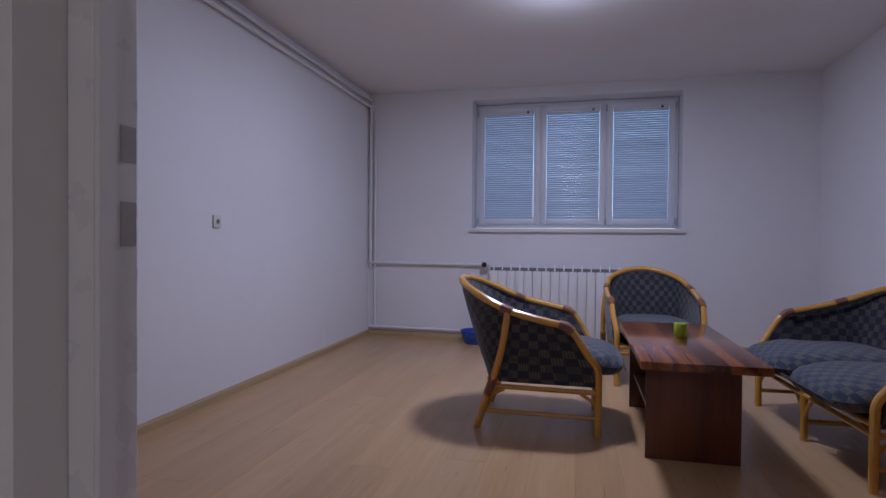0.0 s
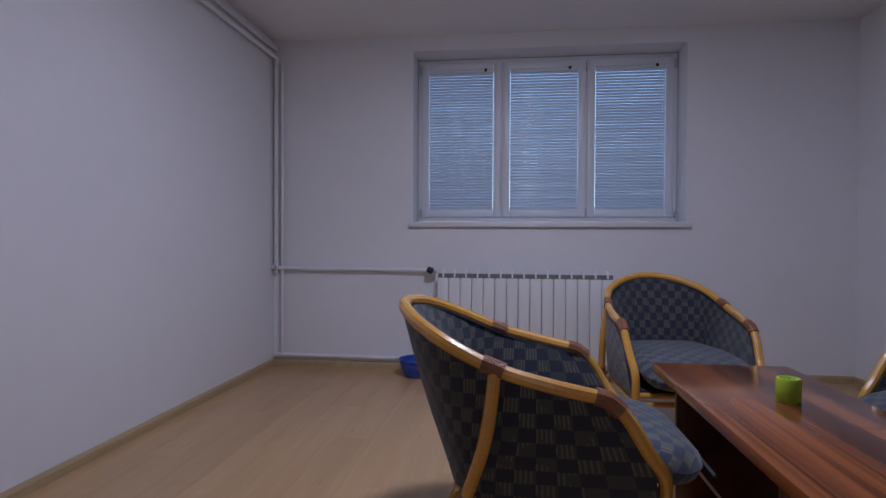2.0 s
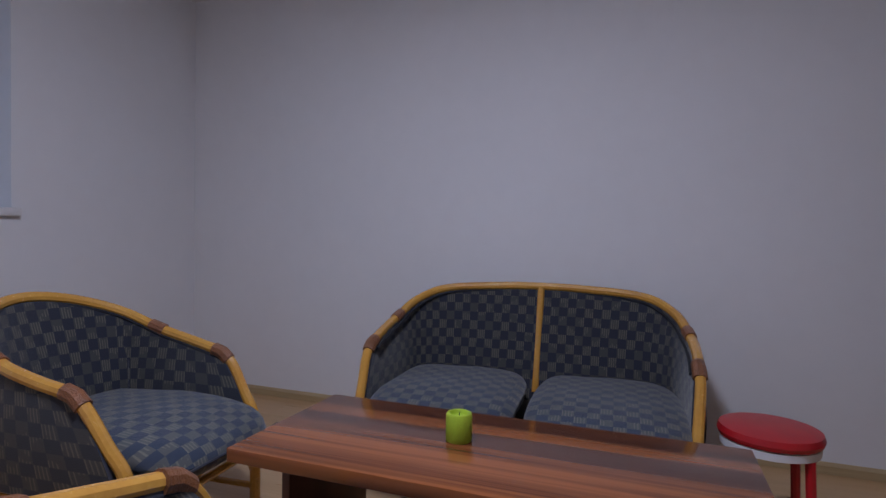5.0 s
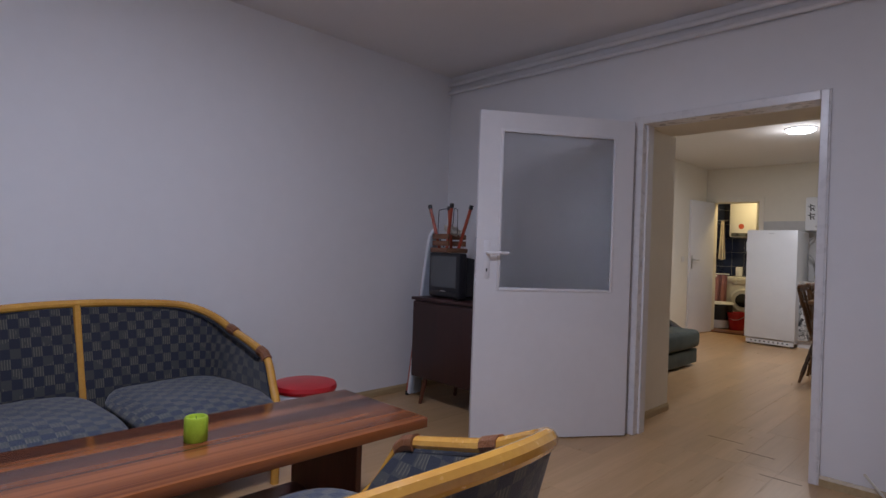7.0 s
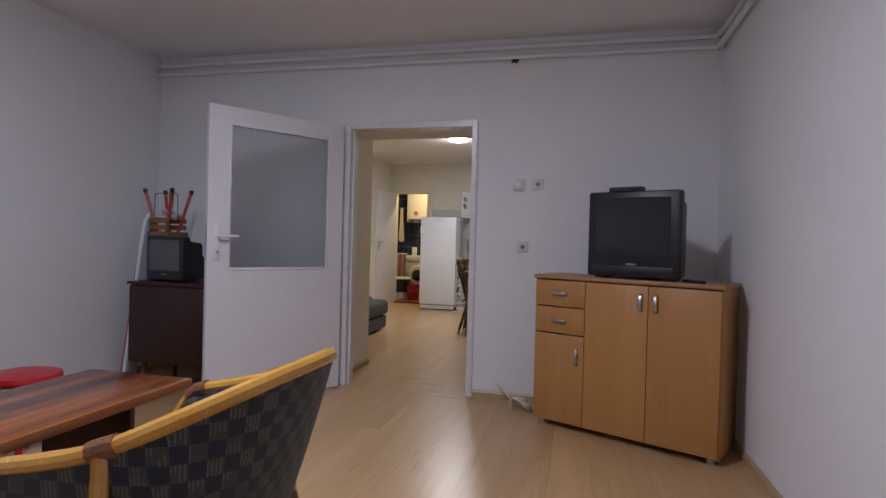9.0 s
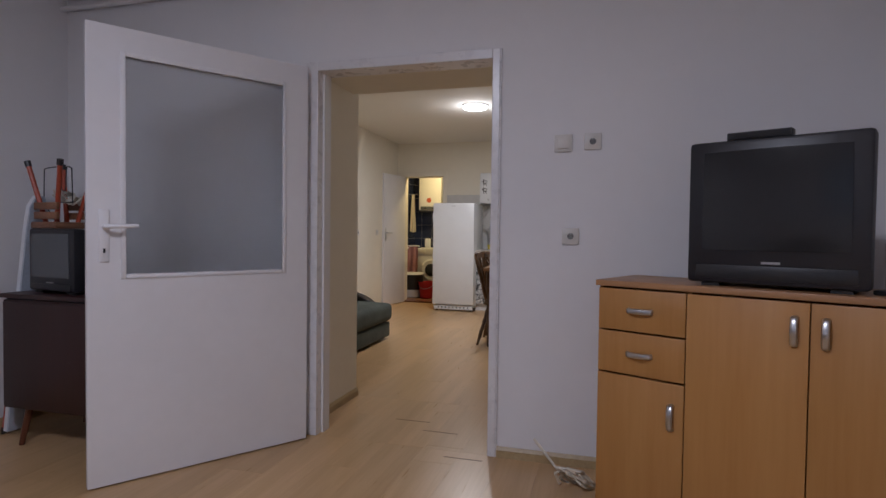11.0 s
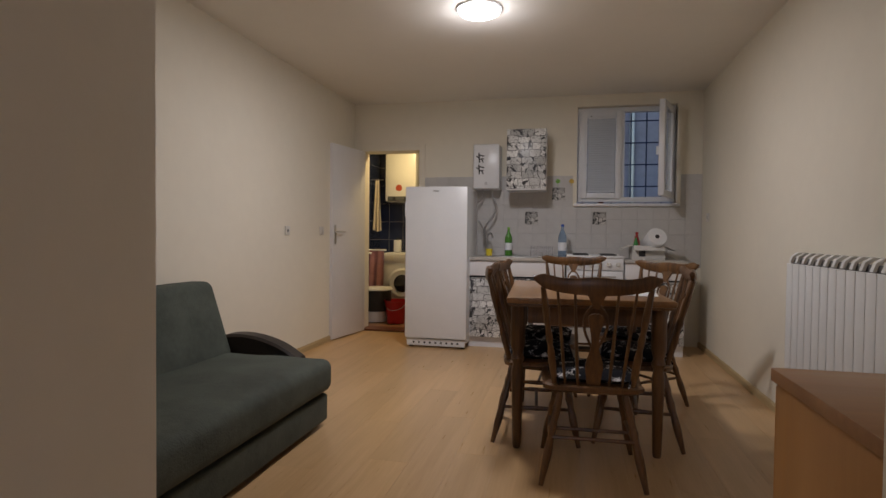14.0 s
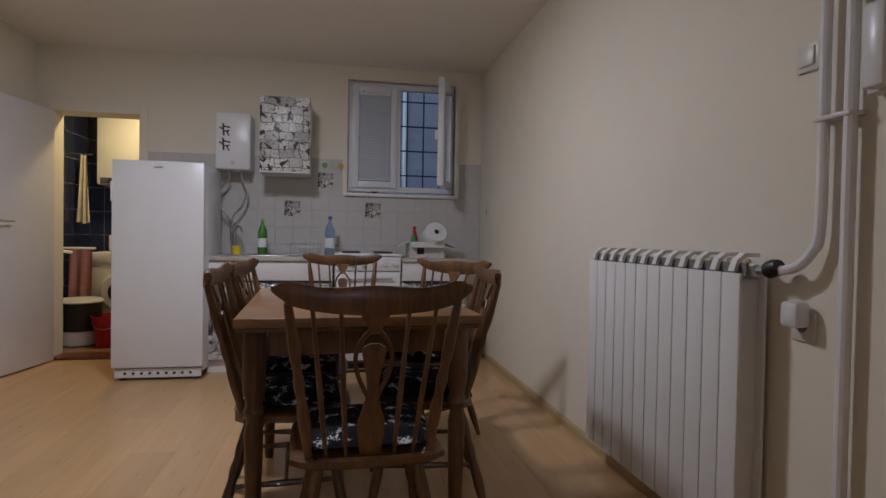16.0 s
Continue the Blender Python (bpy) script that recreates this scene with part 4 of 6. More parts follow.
def crt(name, m, w, h, d, screen_mat, label, box_on_top=False):
    """Tube television: bevelled front, curved screen, tapering back. Front at y = 0, facing -y, base at z = 0."""
    ob = thing(name, m, label, "television", "old televisions")
    part("front_bezel", boxed(-w / 2, w / 2, 0.0, 0.07, 0.012, h, 0.014), M_DARKGREY, ob)
    bm = bmesh.new()
    rings = []
    for y, s, zs in ((0.068, 0.96, 0.94), (0.20, 0.90, 0.88), (d * 0.75, 0.62, 0.60), (d, 0.5, 0.45)):
        x, z0, z1 = w / 2 * s, 0.02, 0.02 + (h - 0.03) * zs
        rings.append([bm.verts.new(p) for p in ((-x, y, z0), (x, y, z0), (x, y, z1), (-x, y, z1))])
    for a, b in zip(rings, rings[1:]):
        for k in range(4):
            bm.faces.new((a[k], a[(k + 1) % 4], b[(k + 1) % 4], b[k]))
    bm.faces.new(rings[0])
    bm.faces.new(rings[-1][::-1])
    bmesh.ops.bevel(bm, geom=bm.edges[:], offset=0.008, segments=2, affect="EDGES")
    part("back_shell", bm, M_BLACK, ob)
    bm = bmesh.new()
    n = 8
    sx, z0, z1 = w * 0.405, h * 0.25, h * 0.925
    g = {}
    for i in range(n + 1):
        for j in range(n + 1):
            a, b = i / n * 2 - 1, j / n * 2 - 1
            g[i, j] = bm.verts.new((a * sx * (1 - 0.012 * b * b), -0.002 - 0.010 * (1 - a * a * 0.6) * (1 - b * b * 0.6), (z0 + z1) / 2 + b * (z1 - z0) / 2 * (1 - 0.012 * a * a)))
    for i in range(n):
        for j in range(n):
            bm.faces.new((g[i, j], g[i + 1, j], g[i + 1, j + 1], g[i, j + 1]))
    rim = [g[i, 0] for i in range(n)] + [g[n, j] for j in range(n)] + [g[i, n] for i in range(n, 0, -1)] + [g[0, j] for j in range(n, 0, -1)]
    low = [bm.verts.new((v.co.x, 0.004, v.co.z)) for v in rim]
    for k in range(len(rim)):
        bm.faces.new((rim[k], rim[(k + 1) % len(rim)], low[(k + 1) % len(rim)], low[k]))
    part("screen", bm, screen_mat, ob, "dark curved glass screen")
    part("speaker_strip", boxed(-w * 0.44, w * 0.44, -0.004, 0.004, h * 0.055, h * 0.15, 0.002), M_BLACK, ob)
    part("maker_plate", boxed(-0.028, 0.028, -0.006, -0.003, h * 0.165, h * 0.18), M_GREYMETAL, ob)
    for s in (-1, 1):
        part("foot", boxed(s * w * 0.36 - 0.03, s * w * 0.36 + 0.03, 0.02, 0.16, 0, 0.014), M_BLACK, ob)
    return ob


crt("television", pose(-0.855, 0.59, SH + 0.0005, 0, 0, 153.5) @ pose(0.215, 0.0, 0), 0.545, 0.515, 0.42, M_SCREEN, "large dark grey tube television on the sideboard")
rx = thing("set_top_box", pose(-0.855, 0.59, SH + 0.5156, 0, 0, 153.5) @ pose(0.165, 0.03, 0), "flat black receiver box on the television", "receiver")
part("case", boxed(-0.10, 0.10, -0.02, 0.035, 0.0, 0.026, 0.003), M_BLACK, rx)
part("front_panel", boxed(-0.095, 0.095, -0.0225, -0.019, 0.004, 0.022), M_SCREEN, rx)
cable = tagged(finish("antenna_cable", tubed(smooth_path([(-1.27, 0.60, 1.25), (-1.30, 0.58, 1.23), (-1.325, 0.58, 1.16), (-1.325, 0.59, 1.03), (-1.31, 0.61, 0.968), (-1.29, 0.65, 0.961)], 6), 0.004, 6), M_BLACK), "thin dark cable behind the television", "cable")
rem = thing("remote_control", pose(-1.37, 0.80, SH + 0.0005, 0, 0, 30), "small black remote control on the sideboard", "remote control")
part("case", boxed(-0.02, 0.02, -0.07, 0.07, 0, 0.016, 0.004), M_BLACK, rem)

# coil of cable on the floor
pts = []
for k in range(90):
    a = k * 2 * math.pi / 18
    r = 0.066 + 0.014 * math.sin(k * 1.7)
    pts.append((-0.405 + r * math.cos(a) + 0.012 * math.sin(k * 0.9), 0.245 + 0.8 * r * math.sin(a), 0.045 + 0.038 * math.sin(k * 0.37) + 0.02 * math.sin(a)))
pts += [(-0.33, 0.20, 0.05), (-0.28, 0.14, 0.08), (-0.23, 0.08, 0.11), (-0.20, 0.04, 0.125)]
pts[0] = (pts[0][0], pts[0][1], 0.01)
tagged(finish("cable_coil", tubed(pts, 0.0065, 6), M_CORD), "coil of off-white cable lying on the floor", "cable")

# dark brown cabinet behind the door, with a small television on it
CX, CY = 2.466, 0.63
brown = thing("brown_cabinet", pose(CX, CY, 0, 0, 0, 180), "dark brown veneer cabinet on slanted legs", "cabinet")
part("body", boxed(0, 0.85, 0.0, 0.47, 0.205, 0.765, 0.003), M_BROWN, brown)
part("top", boxed(-0.01, 0.86, -0.015, 0.475, 0.7755, 0.797, 0.003), M_BROWN, brown)
# Dark filler under the top: the gap's shade is given as colour.
part("shadow_gap", boxed(0.01, 0.84, 0.01, 0.46, 0.7645, 0.776), M_DARKGAP, brown)
for x0, x1 in ((0.012, 0.838),):
    part("drop_front", boxed(x0, x1, -0.012, 0.0, 0.22, 0.755, 0.002), M_BROWN, brown)
for x, sx in ((0.10, 1), (0.75, -1)):
    for y in (0.06, 0.40):
        part("leg", tubed([(x, y, 0.206), (x - sx * 0.035, y - 0.02 if y < 0.2 else y + 0.02, 0)], 0.016, 10, radii=[0.02, 0.013]), M_MAHSIDE, brown)
crt("television", pose(2.215, 0.575, 0.7975, 0, 0, 172), 0.365, 0.335, 0.33, M_GREYSCREEN, "small dark tube television on the brown cabinet")

# upturned stool on the small television
st = thing("upturned_stool", pose(2.31, 0.43, 1.133, 0, 0, 172), "wooden stool with orange-red legs, turned upside down", "stool")
part("seat", boxed(-0.105, 0.105, -0.10, 0.10, 0, 0.035, 0.008), wood("worn_stool_wood", (0.16, 0.07, 0.035), (0.28, 0.13, 0.07), 0.5), st)
for k, z in enumerate((0.05, 0.10)):
    for y in (-0.08, 0.08):
        part("slat", boxed(-0.095, 0.095, y - 0.008, y + 0.008, z, z + 0.038, 0.003), bpy.data.materials["worn_stool_wood"], st)
for sx in (-1, 1):
    for sy in (-1, 1):
        leg = part("leg", tubed([(sx * 0.045, sy * 0.055, 0.03), (sx * 0.13, sy * 0.09, 0.33)], 0.012, 10), M_REDPAINT, st, "orange-red painted leg")
        part("rubber_tip", tubed([(sx * 0.1295, sy * 0.0898, 0.328), (sx * 0.138, sy * 0.0933, 0.358)], 0.0155, 10), M_BLACK, leg)
wire = smooth_path([(-0.12, -0.02, 0.13), (-0.115, -0.02, 0.30), (-0.10, -0.02, 0.325), (0.02, -0.02, 0.33), (0.03, -0.02, 0.31), (0.03, -0.02, 0.22), (0.05, -0.02, 0.20), (0.065, -0.02, 0.22), (0.07, -0.02, 0.31), (0.08, -0.02, 0.33), (0.11, -0.02, 0.32), (0.115, -0.02, 0.30), (0.12, -0.02, 0.14)], 4)
rack = thing("wire_rack", pose(2.31, 0.43, 1.133, 0, 0, 172), "bent dark wire rack leaning in the stool", "rack")
part("wire", tubed(wire, 0.003, 6), M_DARKGREY, rack)
part("wire", tubed([(-0.12, -0.02, 0.14), (0.12, -0.02, 0.14)], 0.003, 6), M_DARKGREY, rack)
part("wire", tubed([(-0.12, -0.02, 0.14), (-0.10, 0.03, 0.037)], 0.003, 6), M_DARKGREY, rack)
pts = []
for k in range(70):
    a = k * 2 * math.pi / 14
    r = 0.07 + 0.02 * math.sin(k * 2.3)
    pts.append((2.30 + r * math.cos(a), 0.40 + 0.65 * r * math.sin(a), 1.30 + 0.025 * math.sin(k * 1.3) + 0.02 * math.cos(a)))
tagged(finish("cable_bundle", tubed(pts, 0.004, 6), M_CORD), "tangled off-white cable on the upturned stool", "cable")

# ironing board leaning in the corner
ib = thing("ironing_board", pose(2.685, 0.46, 0, 0, -8, 0) @ pose(0, 0, 0, 0, 0, 90), "folded ironing board leaning in the corner", "ironing board")
outline = [(-0.055, 0.03), (0.055, 0.03), (0.06, 0.9), (0.058, 1.15), (0.05, 1.27), (0.02, 1.33), (-0.02, 1.33), (-0.05, 1.27), (-0.058, 1.15), (-0.06, 0.9)]
for nm, y0, y1, k, mt in (("board", 0.05, 0.072, 1.0, M_PVC), ("cover", 0.0725, 0.082, 0.985, material("pale_grey_cover", (0.46, 0.51, 0.58), 0.8, var=0.15, scale=8))):
    bm = bmesh.new()
    a, b = [bm.verts.new((x * k, y0, z)) for x, z in outline], [bm.verts.new((x * k, y1, z)) for x, z in outline]
    for i in range(len(a)):
        bm.faces.new((a[i], a[(i + 1) % len(a)], b[(i + 1) % len(a)], b[i]))
    bm.faces.new(a[::-1])
    bm.faces.new(b)
    part(nm, bm, mt, ib, smooth=False)
for x in (-0.03, 0.03):
    leg = part("leg", tubed([(x, 0.035, 1.05), (x * 1.2, 0.03, 0.02)], 0.011, 8), M_REDPAINT, ib, "orange-red tubular leg")
    part("rubber_tip", tubed([(x * 1.2, 0.03, 0.04), (x * 1.2, 0.03, 0.0)], 0.014, 8), M_BLACK, leg)

# red stool beside the sofa
rs = thing("red_stool", pose(1.955, 1.855, 0), "round stool with a red vinyl top", "stool")
part("cushion", lathed([(0.14, 0.385), (0.162, 0.39), (0.168, 0.405), (0.162, 0.425), (0.12, 0.435), (0.02, 0.437)], 32), M_RED, rs, "red vinyl cushion")
part("rim", lathed([(0.15, 0.355), (0.158, 0.358), (0.158, 0.3845), (0.15, 0.3845)], 32), M_WHITE, rs, "white rim under the cushion")
for k in range(4):
    a = math.pi / 4 + k * math.pi / 2
    part("leg", tubed([(0.145 * math.cos(a), 0.145 * math.sin(a), 0.357), (0.165 * math.cos(a), 0.165 * math.sin(a), 0)], 0.016, 8), M_RED, rs, "red plastic leg")

# ---- kitchen things ----
# couch along the cream wall
couch = thing("couch", pose(0, 0.0, 0), "grey-green velour sofa bed along the cream wall", "couch")


def pad(x0, x1, y0, y1, z0, z1, r, sag=0.0, lean=0.0, n=(14, 26), seed=1.0):
    """A padded block with rounded edges and slight dents; lean shears x with height."""
    bm = boxed(x0, x1, y0, y1, z0, z1)
    bmesh.ops.bevel(bm, geom=bm.edges[:], offset=r, segments=4, affect="EDGES", profile=0.5)
    bmesh.ops.subdivide_edges(bm, edges=[e for e in bm.edges if e.calc_length() > 0.25], cuts=9, use_grid_fill=True)
    for v in bm.verts:
        u, w = (v.co.x - x0) / (x1 - x0), (v.co.y - y0) / (y1 - y0)
        if v.co.z > (z0 + z1) / 2:
            v.co.z += 0.012 * math.sin(math.pi * min(max(u, 0), 1)) * math.sin(math.pi * min(max(w, 0), 1)) * sag + 0.006 * noise.noise(Vector((v.co.x * 4, v.co.y * 4, seed)))
        v.co.x += lean * (v.co.z - z0)
        v.co.x += 0.004 * noise.noise(Vector((v.co.y * 5, v.co.z * 5, seed + 3)))
    return bm


part("base", pad(1.655, 2.55, -2.81, -0.90, 0.03, 0.185, 0.015), M_GREEN, couch)
part("seat", pad(1.63, 2.42, -2.84, -0.90, 0.195, 0.385, 0.055, 1.2), M_GREEN, couch, "grey-green velour seat")
part("backrest", pad(2.28, 2.44, -2.85, -0.90, 0.35, 0.81, 0.045, 0.0, 0.33, seed=5.0), M_GREEN, couch, "grey-green velour backrest")
arm = smooth_path([(2.44, -2.99, 0.36), (2.41, -2.99, 0.455), (2.30, -2.99, 0.485), (2.15, -2.99, 0.475), (2.0, -2.99, 0.43), (1.88, -2.99, 0.36)], 5)
bm = bmesh.new()
ra = [[bm.verts.new((p.x, y, z)) for y, z in ((-2.975, p.z - 0.015), (-2.96, p.z), (-2.87, p.z), (-2.855, p.z - 0.015), (-2.855, 0.24), (-2.975, 0.24))] for p in arm]
for a, b in zip(ra, ra[1:]):
    for k in range(6):
        bm.faces.new((a[k], a[(k + 1) % 6], b[(k + 1) % 6], b[k]))
bm.faces.new(ra[0][::-1])
bm.faces.new(ra[-1])
part("armrest", bm, M_ARM, couch, "dark brown curved armrest")
for x in (1.75, 2.45):
    for y in (-2.70, -1.0):
        part("foot", lathed([(0.02, 0), (0.025, 0.031)], 12, pose(x, y, 0)), M_BLACK, couch)

# dining table
dt = thing("dining_table", pose(0.228, -3.15, 0, 0, 0, 3), "stained oak dining table with turned legs", "table")
part("tabletop", boxed(-0.405, 0.405, -0.54, 0.54, 0.767, 0.800, 0.008), M_OAKTOP, dt, "brown oak tabletop")
part("edge_band", boxed(-0.395, 0.395, -0.53, 0.53, 0.753, 0.7668, 0.004), M_OAK, dt)
TURN = [(0.018, 0), (0.022, 0.02), (0.028, 0.25), (0.032, 0.40), (0.024, 0.44), (0.036, 0.47), (0.026, 0.50), (0.038, 0.54), (0.038, 0.753)]
for sx in (-1, 1):
    part("apron", boxed(sx * 0.345 - 0.011, sx * 0.345 + 0.011, -0.36, 0.36, 0.655, 0.7525), M_OAK, dt)
    for sy in (-1, 1):
        part("leg", lathed(TURN, 16, pose(sx * 0.35, sy * 0.41, 0)), M_OAK, dt)
for sy in (-1, 1):
    part("apron", boxed(-0.30, 0.30, sy * 0.40 - 0.011, sy * 0.40 + 0.011, 0.655, 0.7525), M_OAK, dt)
papers = thing("papers", pose(0.0, -2.95, 0.8005, 0, 0, 80), "white sheets of paper on the dining table", "paper")
part("sheet", boxed(-0.105, 0.105, -0.148, 0.148, 0, 0.002), M_PVC, papers)
part("sheet", boxed(-0.105, 0.105, -0.148, 0.148, 0.0021, 0.0035, 0, pose(0.015, 0.01, 0, 0, 0, 6)), M_PVC, papers)

M_CUSH = material("black_floral_cotton", (0.62, 0.62, 0.62), 0.9, scale=20, second=(0.007, 0.007, 0.010), bump=0.2, bump_scale=200, spec=0.15)
M_CUSH.node_tree.nodes["Color Ramp"].color_ramp.elements[0].position, M_CUSH.node_tree.nodes["Color Ramp"].color_ramp.elements[1].position = 0.57, 0.60


def dining_chair():
    """Windsor chair with vase splat; faces +y, back rail at negative y, floor at z = 0."""
    ob = thing("dining_chair", pose(0, 0, 0), "stained wooden spindle-back chair with a black patterned cushion", "chair", "chairs round the dining table")
    bm = bmesh.new()
    shape = [(-0.185, -0.175), (0.185, -0.175), (0.22, -0.05), (0.23, 0.10), (0.20, 0.205), (0.0, 0.23), (-0.20, 0.205), (-0.23, 0.10), (-0.22, -0.05)]
    ring = smooth_path([(x, y, 0) for x, y in shape], 3, True)
    levels = [(0.93, 0.405), (1.0, 0.415), (1.0, 0.432), (0.96, 0.44)]
    rings = [[bm.verts.new((p.x * s, p.y * s, z)) for p in ring] for s, z in levels]
    for a, b in zip(rings, rings[1:]):
        for k in range(len(a)):
            bm.faces.new((a[k], a[(k + 1) % len(a)], b[(k + 1) % len(a)], b[k]))
    bm.faces.new(rings[0][::-1])
    bm.faces.new(rings[-1])
    part("seat", bm, M_OAK, ob)
    tops = {}
    for sx in (-1, 1):
        for sy, fx, fy in ((-1, 0.225, -0.235), (1, 0.22, 0.215)):
            a, b = Vector((sx * 0.14, sy * 0.13, 0.41)), Vector((sx * fx, fy, 0))
            n = 12
            rad = [0.014, 0.016, 0.018, 0.019, 0.015, 0.020, 0.015, 0.018, 0.020, 0.019, 0.016, 0.013, 0.011]
            part("leg", tubed([a.lerp(b, k / n) for k in range(n + 1)], 0.018, 10, radii=rad), M_OAK, ob)
            tops[sx, sy] = a.lerp(b, 0.55)
    for sx in (-1, 1):
        a, b = tops[sx, -1], tops[sx, 1]
        part("stretcher", tubed([a.lerp(b, k / 6) for k in range(7)], 0.009, 8, radii=[0.008, 0.009, 0.011, 0.013, 0.011, 0.009, 0.008]), M_OAK, ob)
    part("stretcher", tubed([tops[-1, -1] + Vector((0, 0, 0.02)), tops[1, -1] + Vector((0, 0, 0.02))], 0.009, 8), M_OAK, ob)
    mid = [(tops[s, -1] + tops[s, 1]) / 2 for s in (-1, 1)]
    part("stretcher", tubed([mid[0], mid[1]], 0.009, 8), M_OAK, ob)
    # back: crest rail, two posts, spindles and a splat
    crest = smooth_path([(-0.268, -0.252, 0.922), (-0.245, -0.257, 0.915), (-0.14, -0.277, 0.899), (0.0, -0.287, 0.897), (0.14, -0.277, 0.899), (0.245, -0.257, 0.915), (0.268, -0.252, 0.922)], 6)
    bm = bmesh.new()
    secs = []
    cn = len(crest)
    for i, p in enumerate(crest):
        u = abs(p.x) / 0.268
        wing = max(0.22, min(1.0, (1 - u) * 4.5 + 0.22))
        up, dn = 0.032 * wing + 0.004 * math.cos(u * math.pi * 2), -0.044 * wing * (1 - 0.35 * u)
        ring = ((-0.008, dn), (0.006, dn), (0.011, dn * 0.6), (0.012, 0), (0.010, up * 0.7), (0.004, up), (-0.006, up), (-0.012, up * 0.7), (-0.014, 0), (-0.013, dn * 0.6))
        secs.append([bm.verts.new((p.x, p.y + dy, p.z + dz)) for dy, dz in ring])
    for a, b in zip(secs, secs[1:]):
        for k in range(10):
            bm.faces.new((a[k], a[(k + 1) % 10], b[(k + 1) % 10], b[k]))
    bm.faces.new(secs[0][::-1])
    bm.faces.new(secs[-1])
    part("crest_rail", bm, M_OAK, ob)
    for sx in (-1, 1):
        part("back_post", tubed([Vector((sx * 0.168, -0.15, 0.43)).lerp(Vector((sx * 0.226, -0.262, 0.885)), k / 12) for k in range(13)], 0.012, 10, radii=[0.013, 0.014, 0.016, 0.018, 0.017, 0.012, 0.017, 0.012, 0.016, 0.017, 0.015, 0.013, 0.011]), M_OAK, ob)
        for q in (0.41, 0.74):
            part("spindle", tubed([Vector((sx * 0.165 * q, -0.158, 0.43)).lerp(Vector((sx * 0.222 * q, -0.275, 0.875)), k / 6) for k in range(7)], 0.006, 8, radii=[0.006, 0.007, 0.008, 0.008, 0.007, 0.006, 0.006]), M_OAK, ob)

    def splat_point(x, h, dy=0.0):
        return Vector((x, -0.155 - 0.122 * h / 0.45 + dy, 0.425 + h))

    def plate(name, outline):
        """A flat turned-out board from (half width, height) pairs."""
        bm = bmesh.new()
        va = [[bm.verts.new(splat_point(sx * wv, h, dy)) for sx, dy in ((-1, -0.006), (1, -0.006), (1, 0.006), (-1, 0.006))] for wv, h in outline]
        for a, b in zip(va, va[1:]):
            for k in range(4):
                bm.faces.new((a[k], a[(k + 1) % 4], b[(k + 1) % 4], b[k]))
        bm.faces.new(va[0][::-1])
        bm.faces.new(va[-1])
        return part(name, bm, M_OAK, ob, smooth=False)

    plate("splat", [(0.028, 0.0), (0.033, 0.05), (0.039, 0.095), (0.036, 0.125), (0.024, 0.165), (0.0145, 0.205), (0.018, 0.25), (0.026, 0.29), (0.032, 0.32), (0.030, 0.338), (0.012, 0.348)])
    plate("splat_neck", [(0.013, 0.375), (0.018, 0.39), (0.030, 0.415), (0.048, 0.445)])
    for sx in (-1, 1):
        part("splat_arm", tubed(smooth_path([splat_point(sx * 0.012, 0.385), splat_point(sx * 0.036, 0.355), splat_point(sx * 0.049, 0.315), splat_point(sx * 0.044, 0.265), splat_point(sx * 0.024, 0.215), splat_point(sx * 0.014, 0.195)], 4), 0.0065, 8), M_OAK, ob)
    # tied cushion
    bm = bmesh.new()
    n = 10
    tp, bt = {}, {}
    for i in range(n + 1):
        for j in range(n + 1):
            a, b = i / n * 2 - 1, j / n * 2 - 1
            e = ((1 - abs(a) ** 5) * (1 - abs(b) ** 5)) ** 0.5
            x, y = a * (0.20 - 0.02 * max(0, -b)), 0.01 + b * 0.175
            tp[i, j] = bm.verts.new((x, y, 0.466 + 0.034 * e + 0.004 * noise.noise(Vector((x * 14, y * 14, 2)))))
            bt[i, j] = bm.verts.new((x, y, 0.462 - 0.021 * e)) if 0 < i < n and 0 < j < n else tp[i, j]
    for g in (tp, bt):
        for i in range(n):
            for j in range(n):
                bm.faces.new((g[i, j], g[i + 1, j], g[i + 1, j + 1], g[i, j + 1]))
    cu = part("cushion", bm, M_CUSH, ob, "black cushion with white pattern")
    for sx in (-1, 1):
        part("tie", tubed(smooth_path([(sx * 0.15, -0.14, 0.46), (sx * 0.16, -0.165, 0.47), (sx * 0.15, -0.18, 0.44)], 4), 0.004, 6), M_CUSH, cu)
    return ob


first = dining_chair()
first.matrix_world = pose(0.195, -2.54, 0, 0, 0, 182)
for x, y, rz in ((0.245, -4.44, 3), (0.465, -3.0, 93), (0.465, -3.53, 87), (-0.07, -3.08, -95), (-0.15, -3.74, -52)):
    copy_thing(first, pose(x, y, 0, 0, 0, rz))

# refrigerator
fr = thing("refrigerator", pose(1.556, -5.090, 0), "white single-door refrigerator beside the worktop", "refrigerator")
part("body", boxed(-0.305, 0.305, -0.60, -0.045, 0.055, 1.565, 0.006), M_FRIDGE, fr)
fd = part("door", boxed(-0.308, 0.308, -0.042, 0.012, 0.095, 1.575, 0.012), M_FRIDGE, fr)
part("seal", boxed(-0.295, 0.295, -0.046, -0.0415, 0.11, 1.56), M_PLATE, fr)
part("maker_plate", boxed(-0.03, 0.03, 0.0118, 0.0135, 1.525, 1.535), M_GREYMETAL, fd)
part("handle", boxed(0.296, 0.312, -0.03, 0.02, 1.28, 1.42, 0.004), M_FRIDGE, fd)
gr = part("plinth_grille", boxed(-0.29, 0.29, -0.05, -0.012, 0.02, 0.085, 0.003), M_FRIDGE, fr)
